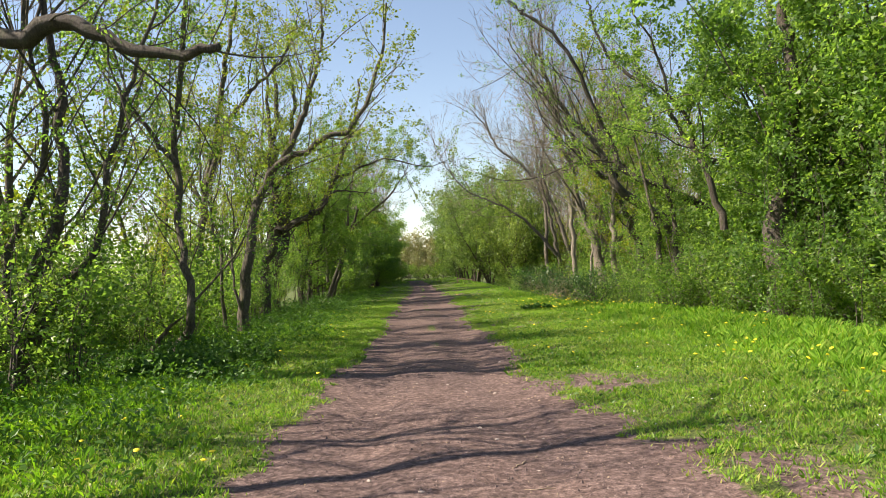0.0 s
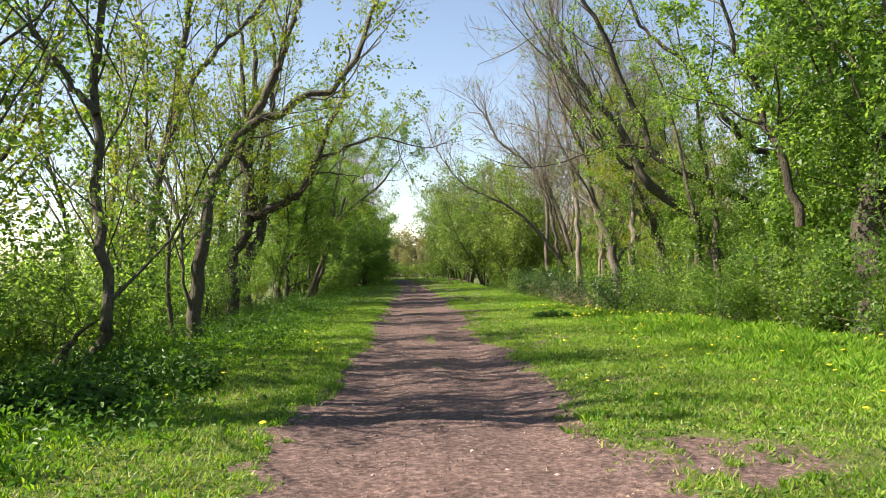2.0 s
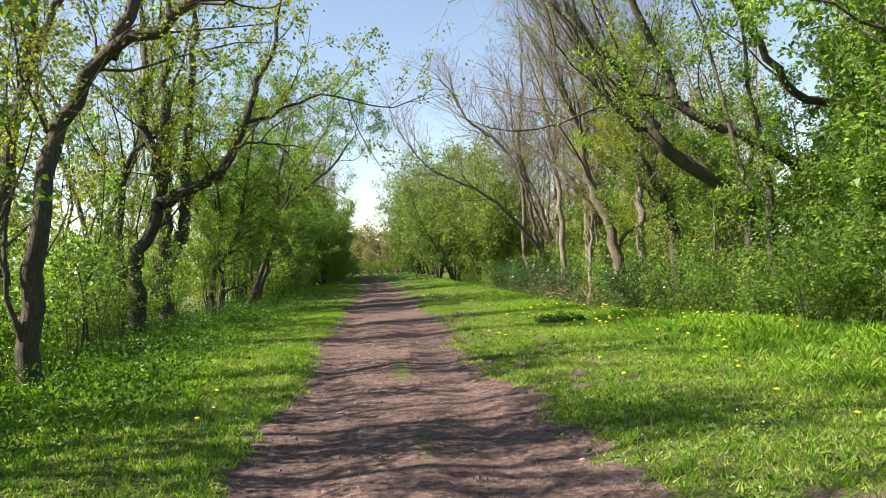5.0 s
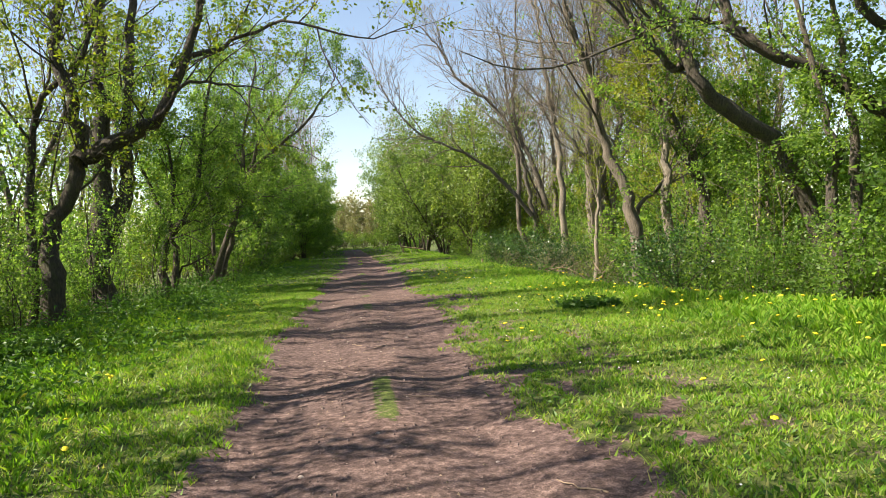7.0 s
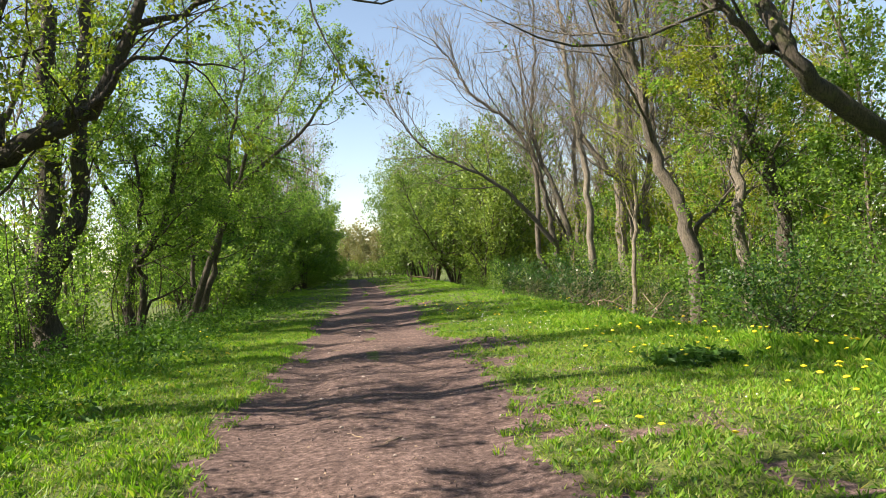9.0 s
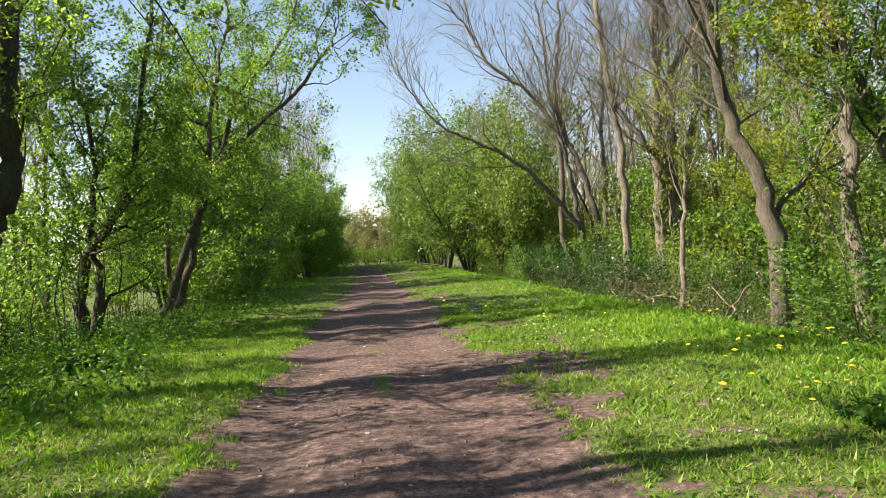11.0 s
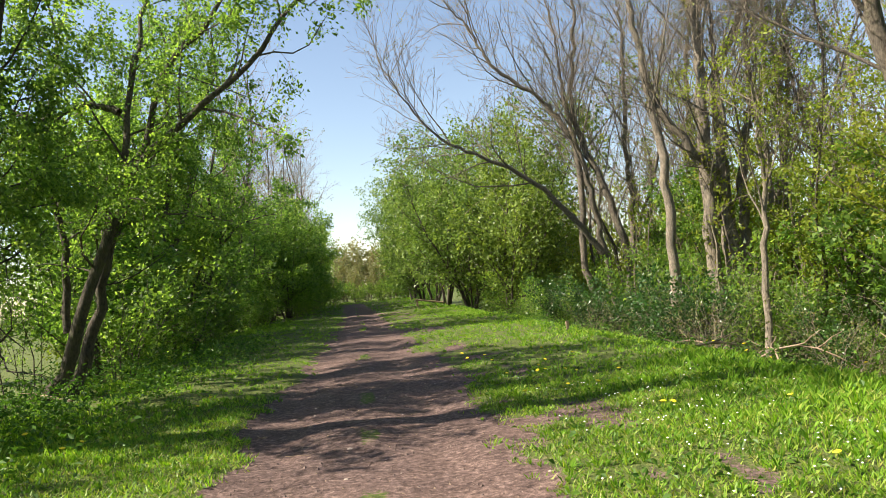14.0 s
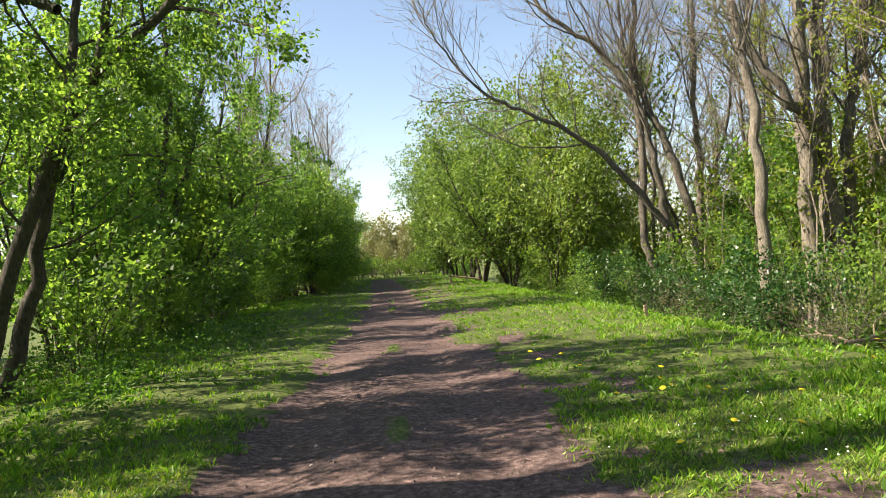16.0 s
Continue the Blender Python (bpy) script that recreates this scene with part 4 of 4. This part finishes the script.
scatter([copy_thing(end_stock[0], Matrix())], [(x, 125 + rng1.uniform(-4, 4)) for x in np.arange(-10, 11, 2.6)], 31, 1.1, 1.5)


# ---- plants of the verge ----
def tufts(name, seed, n, x0, x1, y0, y1, size, height, density, mat, label):
    """Broad low leaves scattered through the turf."""
    rng = np.random.default_rng(seed)
    x, y = rng.uniform(x0, x1, n), rng.uniform(y0, y1, n)
    keep = rng.uniform(0, 1, n) < density(x, y) * (1 - soil(x, y)) * (0.2 + 1.3 * step(0.35, 0.75, lattice(x, y, 0.55, seed)))
    x, y = x[keep], y[keep]
    z = ground_z(x, y) + rng.uniform(0.0, 1, len(x)) ** 1.5 * height * (0.4 + lattice(x, y, 0.7, seed + 1))
    spots = np.stack([x, y, z], 1)
    way = np.stack([rng.normal(0, 1, len(x)), rng.normal(0, 1, len(x)), rng.uniform(0.1, 1.0, len(x))], 1)
    ob = part(name, leaves(name, rng, spots, way, size, 0.8, 0.5), mat, None)
    return tagged(ob, label, "weeds", kind="stuff")


tufts("verge_weeds", 61, 70000, -6.4, -1.4, 4, 44, 0.075, 0.45, lambda x, y: step(1.5, 3.6, -x), WEED, "low leafy weeds along the foot of the trees")
tufts("verge_weeds", 62, 30000, 1.2, 6.5, 3, 36, 0.06, 0.06, lambda x, y: 0.45 + 0 * x, WEED, "small broad leaves among the grass")
tufts("verge_weeds", 63, 20000, 4.6, 9.4, 3, 50, 0.07, 0.35, lambda x, y: step(6.6, 8.4, x + 2.6 * step(18, 27, y)), WEED, "low leafy weeds along the foot of the trees")
tufts("verge_weeds", 64, 9000, -2.4, -0.9, 3, 34, 0.045, 0.05, lambda x, y: 0.5 + 0 * x, WEED, "small broad leaves among the grass")


def blades(name, seed, n, x0, x1, y0, y1, width, height, each=9):
    """Grass in tufts: the blades of a tuft splay from its middle."""
    rng = np.random.default_rng(seed)
    k = n // each
    cx, cy = rng.uniform(x0, x1, k), rng.uniform(y0, y1, k)
    tall = lattice(cx, cy, 1.1, 31) * 0.5 + lattice(cx, cy, 0.35, 32) * 0.5
    keep = (rng.uniform(0, 1, k) > soil(cx, cy) * 1.1) & (rng.uniform(0, 1, k) < 0.5 + 0.9 * tall)
    cx, cy, tall = cx[keep], cy[keep], tall[keep]
    k = len(cx)
    far = np.maximum(step(3.0, 6.4, cx + 0.7 * step(20, 28, cy)), 0.7 * step(2.0, 4.2, -cx))
    ch = height * (0.26 + 0.7 * tall + (1.35 - 0.55 * step(20, 30, cy)) * far * (0.25 + tall)) * rng.uniform(0.55, 1.5, k)
    i = np.repeat(np.arange(k), each)
    n = len(i)
    b = rng.uniform(0, 6.28, n)
    d = rng.uniform(0, 1, n)
    spread = 0.02 + 0.35 * ch[i]
    x, y = cx[i] + np.cos(b) * d * spread, cy[i] + np.sin(b) * d * spread
    h = ch[i] * rng.uniform(0.6, 1.2, n) * (1.1 - 0.4 * d)
    a = b + 1.57 + rng.normal(0, 0.5, n)
    w = width * rng.uniform(0.6, 1.4, n)
    lean = h * (0.15 + 0.9 * d)
    z = ground_z(x, y) - 0.01
    dx, dy = np.cos(a) * w / 2, np.sin(a) * w / 2
    lx, ly = np.cos(b) * lean, np.sin(b) * lean
    v = np.stack([np.stack([x - dx, y - dy, z], 1), np.stack([x + dx, y + dy, z], 1),
                  np.stack([x + lx * 0.35 + dx * 0.8, y + ly * 0.35 + dy * 0.8, z + h * 0.65], 1),
                  np.stack([x + lx, y + ly, z + h * 0.95], 1)], axis=1).reshape(-1, 3)
    ob = part("grass", mesh_from("grass", v, np.arange(4 * n).reshape(n, 4)), GRASS, None)
    return tagged(ob, "fresh green grass of uneven height on the verge", "grass", kind="stuff")


blades("grass", 41, 215000, 0.9, 9.5, 3, 34, 0.0092, 0.08)
blades("grass", 42, 125000, -5.5, -0.7, 3, 34, 0.0095, 0.09)
blades("grass", 43, 90000, -5.0, 7.5, 34, 60, 0.016, 0.075)
blades("grass", 44, 25000, -5.0, 8.0, 60, 102, 0.05, 0.1)


def lawn(seed, n, x0, x1, y0, y1):
    """The short dense grass between the tufts: small pointed blades, some of them dry."""
    rng = np.random.default_rng(seed)
    x, y = rng.uniform(x0, x1, n), rng.uniform(y0, y1, n)
    keep = rng.uniform(0, 1, n) > soil(x, y) * 1.02 + 0.25 * lattice(x, y, 0.4, 51)
    x, y = x[keep], y[keep]
    n = len(x)
    h = rng.uniform(0.02, 0.055, n) * (0.7 + 0.6 * lattice(x, y, 0.6, 52))
    a, b = rng.uniform(0, 6.28, n), rng.uniform(0, 6.28, n)
    w = rng.uniform(0.005, 0.011, n)
    lean = h * rng.uniform(0.2, 1.5, n)
    z = ground_z(x, y) - 0.004
    v = np.stack([np.stack([x - np.cos(a) * w, y - np.sin(a) * w, z], 1), np.stack([x + np.cos(a) * w, y + np.sin(a) * w, z], 1),
                  np.stack([x + np.cos(b) * lean, y + np.sin(b) * lean, z + h], 1)], axis=1).reshape(-1, 3)
    ob = part("short_grass", mesh_from("short_grass", v, np.arange(3 * n).reshape(n, 3)), LAWN, None)
    return tagged(ob, "short trodden grass with dry blades beside the track", "grass", kind="stuff")


lawn(45, 200000, 0.9, 6.2, 4, 33)
lawn(46, 110000, -3.8, -0.7, 4, 33)


def clump(x, y, r, h, n, size, mat, name, label, seed):
    """A clump of upright stalks with pairs of leaves."""
    rng = np.random.default_rng(seed)
    root = new(name)
    root.location = foot(x, y)
    stalks, at, way = [], [], []
    for i in range(n):
        a, d = rng.uniform(0, 6.28), r * math.sqrt(rng.uniform(0, 1))
        p0 = np.array([d * math.cos(a), d * math.sin(a) * 0.8, -0.03])
        top = h * (1.1 - 0.5 * d / r) * rng.uniform(0.7, 1.1)
        p1 = p0 + [rng.normal(0, 0.06), rng.normal(0, 0.06), top]
        line = smooth_line([p0, p1], 4, rng, 0.008)
        stalks.append((line, np.linspace(0.005, 0.002, 4), 3))
        for t in np.linspace(0.25, 1, 7):
            c = p0 + (p1 - p0) * t
            for k in range(4):
                b = rng.uniform(0, 6.28)
                at.append(c)
                way.append((math.cos(b), math.sin(b), 0.2))
    part("stalk", tubes("stalk", stalks), mat, root)["kind"] = "stuff"
    part("foliage", leaves("foliage", rng, np.array(at), np.array(way), size, 0.8, 0.55), mat, root)
    return tagged(root, label, "weeds", "weed clumps on the verge")


NETTLE = leaf_material("nettle leaf", [(0.035, 0.09, 0.02), (0.055, 0.13, 0.026), (0.08, 0.17, 0.036)], (1.6, 1.6, 0.8), 0.5, 0.38)
for i, (x, y, r, h) in enumerate([(3.8, 23.2, 0.5, 0.2), (-3.4, 12.7, 0.85, 0.5), (-3.9, 11.4, 0.8, 0.5), (-4.3, 13.8, 0.7, 0.5),
                                  (-3.6, 28.6, 0.45, 0.3), (-4.2, 22.0, 0.6, 0.4)]):
    clump(x, y, r, h, int(90 * r), 0.085, NETTLE, "nettle_clump", "dark green nettle clump standing in the grass", 500 + i)
tree("bush", 520, foot(6.2, 25.3), straight_stems(np.random.default_rng(5), 8, 1.25, 0.9, 0, 0.016, 0.15), "shrub", LEAF_DARK, 2600, 0.06, BARK_DARK,
     "low dark bush at the edge of the grass", "shrub", "", 0.05, 0, split=False)


def dandelion_stock():
    root = new("dandelion")
    part("stem", tubes("stem", [(np.array([[0, 0, -0.12], [0.004, 0, 0.03], [0.01, 0.003, 0.1]]), np.array([0.0022, 0.002, 0.002]), 4)]), WEED, root)
    n = 12
    a = np.arange(n) * 2 * math.pi / n
    v = [(0.01, 0.003, 0.1)] + [(0.01 + 0.026 * (1 - 0.12 * (i % 2)) * math.cos(t), 0.003 + 0.026 * (1 - 0.12 * (i % 2)) * math.sin(t), 0.112) for i, t in enumerate(a)]
    v += [(0.01 + 0.012 * math.cos(t), 0.003 + 0.012 * math.sin(t), 0.119) for t in a] + [(0.01, 0.003, 0.121)]
    f = [(0, 1 + (i + 1) % n, 1 + i) for i in range(n)]
    f += [(1 + i, 1 + (i + 1) % n, 1 + n + i) for i in range(n)] + [(1 + (i + 1) % n, 1 + n + (i + 1) % n, 1 + n + i) for i in range(n)]
    f += [(1 + n + i, 1 + n + (i + 1) % n, 1 + 2 * n) for i in range(n)]
    part("flower_head", mesh_from("flower_head", v, f), YELLOW, root, "round yellow flower head")
    return tagged(root, "yellow dandelion flower in the grass", "flower", "dandelions in the verge")


flower = dandelion_stock()
rngf = np.random.default_rng(77)
spots = []
while len(spots) < 190:
    left = rngf.uniform() < 0.14
    x, y = (rngf.uniform(-3.4, -1.4), rngf.uniform(5, 34)) if left else (rngf.uniform(1.7, 7.2), rngf.uniform(4, 36))
    if soil(x, y) < 0.5 and rngf.uniform() < (1.0 if left else (0.15 + 1.2 * float(step(0.5, 0.8, lattice(x, y, 2.2, 90))))):
        spots.append((x, y))
spots += [(rngf.normal(4.3, 0.8), rngf.normal(22.8, 1.6)) for _ in range(55)]
for i, (x, y) in enumerate(spots):
    s = rngf.uniform(0.8, 1.15)
    z = on_ground(x, y) + rngf.uniform(-0.02, 0.05) + 0.1 * float(step(3.2, 5.0, x))
    m = Matrix.LocRotScale((x, y, z), Euler((rngf.normal(0, 0.2), rngf.normal(0, 0.2), rngf.uniform(0, 6.28))), (s, s, s))
    if i == 0:
        flower.matrix_basis = m
    else:
        copy_thing(flower, m)


def daisies(n, seed):
    rng = np.random.default_rng(seed)
    x, y = rng.normal(3.0, 0.7, n), rng.normal(30.3, 1.6, n)
    k = n // 2
    x[:k], y[:k] = rng.uniform(1.6, 5, k), rng.uniform(5, 34, k)
    keep = soil(x, y) < 0.5
    x, y = x[keep], y[keep]
    z = ground_z(x, y) + 0.05
    r = 0.01
    v, f = [], []
    for i in range(len(x)):
        b = len(v)
        v += [(x[i] + r * math.cos(a), y[i] + r * math.sin(a), z[i] + 0.004 * (j % 2)) for j, a in enumerate(np.arange(6) * math.pi / 3)] + [(x[i], y[i], z[i] + 0.008)]
        f += [(b + j, b + (j + 1) % 6, b + 6) for j in range(6)]
    return tagged(part("daisies", mesh_from("daisies", v, f), WHITE, None), "tiny white daisies scattered in the short grass", "flowers", kind="stuff")


daisies(240, 78)


# ---- litter on the track ----
def rock(seed, r):
    rng = np.random.default_rng(seed)
    bm = bmesh.new()
    bmesh.ops.create_icosphere(bm, subdivisions=1, radius=r)
    for v in bm.verts:
        v.co *= rng.uniform(0.75, 1.2)
        v.co.z *= 0.6
    me = bpy.data.meshes.new("pebble")
    bm.to_mesh(me)
    bm.free()
    me.materials.append(STONE)
    return me


rocks = [rock(600 + i, 0.02) for i in range(4)]
rngs = np.random.default_rng(80)
for i in range(130):
    x, y = rngs.uniform(-1.3, 2.0), 4 + 32 * rngs.uniform() ** 1.1
    if soil(x, y) < 0.6:
        continue
    ob = new("pebble", rocks[i % 4])
    s = rngs.uniform(0.4, 1.3)
    ob.matrix_basis = Matrix.LocRotScale((x, y, on_ground(x, y)), Euler((0, 0, rngs.uniform(0, 6.28))), (s, s * rngs.uniform(0.7, 1.2), s))
    tagged(ob, "small pale pebble on the earth track", "stone", "pebbles on the track")


def crumbs(name, seed, n, lo, hi, mat, label):
    """Loose crumbs lying on the bare earth: small uneven four-cornered lumps."""
    rng = np.random.default_rng(seed)
    x, y = rng.uniform(-1.9, 3.2, n), 4 + 31 * rng.uniform(0, 1, n) ** 1.2
    keep = soil(x, y) * rng.uniform(0.6, 1, n) * (0.4 + lattice(x, y, 0.8, seed)) > 0.45
    x, y = x[keep], y[keep]
    n = len(x)
    r = rng.uniform(lo, hi, n) * rng.uniform(0.5, 1, n)
    z = ground_z(x, y)
    a = rng.uniform(0, 6.28, n)
    corners = [np.stack([x + r * np.cos(a + k) * rng.uniform(0.6, 1.2, n), y + r * np.sin(a + k) * rng.uniform(0.6, 1.2, n), z - 0.002], 1) for k in (0, 2.1, 4.2)]
    top = np.stack([x, y, z + r * rng.uniform(0.4, 0.9, n)], 1)
    v = np.stack(corners + [top], axis=1).reshape(-1, 3)
    base = np.arange(n)[:, None] * 4
    f = np.concatenate([base + [0, 1, 3], base + [1, 2, 3], base + [2, 0, 3]])
    return tagged(part(name, mesh_from(name, v, f), mat, None), label, "soil", kind="stuff")


CLOD = plain("crumbled earth", (0.13, 0.092, 0.083), 0.95, 0.45, 60)
crumbs("earth_crumbs", 81, 16000, 0.008, 0.026, CLOD, "reddish brown crumbs of earth on the track")
crumbs("dry_litter", 82, 2200, 0.008, 0.022, DEADWOOD, "dry tan litter strewn over the track")


def twig_thing(x, y, length, turn, thick, seed, name="fallen_twig", label="dry brown twig lying on the earth", arch=0.0, fork=True, lift=0.0):
    rng = np.random.default_rng(seed)
    root = new(name)
    root.matrix_basis = pose(x, y, on_ground(x, y) + thick * 0.8 + lift, 0, 0, turn)
    n = 7
    u = np.linspace(-0.5, 0.5, n)
    line = np.stack([u * length, rng.normal(0, 0.04, n) * length, arch * (1 - (2 * u) ** 2) + np.abs(rng.normal(0, 0.01, n)) * length * 0.3], 1)
    part("stick", tubes("stick", [(line, np.linspace(thick, thick * 0.4, n), 5)]), DEADWOOD, root)
    if fork:
        p = line[3]
        for k in (-1, 1):
            q = p + np.array([0.2, 0.16 * k, 0.03 + arch * 0.3]) * length
            part("side_twig", tubes("side_twig", [(smooth_line([p, q], 4, rng, 0.01 * length), np.linspace(thick * 0.6, thick * 0.25, 4), 4)]), DEADWOOD, root)
            p = line[4]
    return tagged(root, label, "twig", "twigs on the ground")


for i in range(34):
    x, y = rngs.uniform(-1.6, 2.6), rngs.uniform(4.5, 34)
    twig_thing(x, y, rngs.uniform(0.12, 0.4), rngs.uniform(0, 360), rngs.uniform(0.003, 0.007), 700 + i, fork=i % 3 == 0)
for i, (x, y, l, turn, th, arch) in enumerate([(6.6, 36.6, 1.9, 15, 0.035, 0.25), (6.3, 33.4, 1.5, -35, 0.02, 0.35), (7.0, 32.0, 2.2, 60, 0.03, 0.5), (6.5, 34.4, 1.2, 80, 0.018, 0.3),
                                               (-4.7, 35.8, 1.1, 150, 0.03, 0.1), (6.9, 38.0, 1.6, 130, 0.025, 0.3)]):
    twig_thing(x, y, l, turn, th, 760 + i, "fallen_branch", "dead grey-brown branch lying under the trees", arch)


def marker_post(x, y, h, w, label):
    root = new("marker_post")
    root.location = (x, y, on_ground(x, y))
    bm = bmesh.new()
    bmesh.ops.create_cube(bm, size=1)
    bmesh.ops.scale(bm, vec=(w, w, h + 0.1), verts=bm.verts)
    bmesh.ops.translate(bm, vec=(0, 0, h / 2 - 0.05), verts=bm.verts)
    bmesh.ops.bevel(bm, geom=bm.edges[:], offset=w * 0.12, segments=2, affect='EDGES')
    me = bpy.data.meshes.new("post")
    bm.to_mesh(me)
    bm.free()
    part("post", me, DEADWOOD, root)
    return tagged(root, label, "post")


marker_post(5.2, 40.9, 0.22, 0.07, "short dark wooden post in the grass")


def log_rail(x, y):
    """A short upright stake with a thin log leaning down from it."""
    root = new("log_rail")
    root.location = (x, y, on_ground(x, y))
    part("stake", tubes("stake", [(np.array([[0, 0, -0.1], [0.01, 0, 0.2], [0, 0.01, 0.5]]), np.array([0.06, 0.055, 0.05]), 7)]), DEADWOOD, root)
    part("log", tubes("log", [(smooth_line([(-0.1, 0, 0.42), (0.7, 0.05, 0.3), (1.7, 0.1, 0.12)], 6), np.linspace(0.055, 0.045, 6), 7)]), DEADWOOD, root)
    return tagged(root, "weathered log resting on a short stake in the grass", "log")


log_rail(3.7, 67.5)
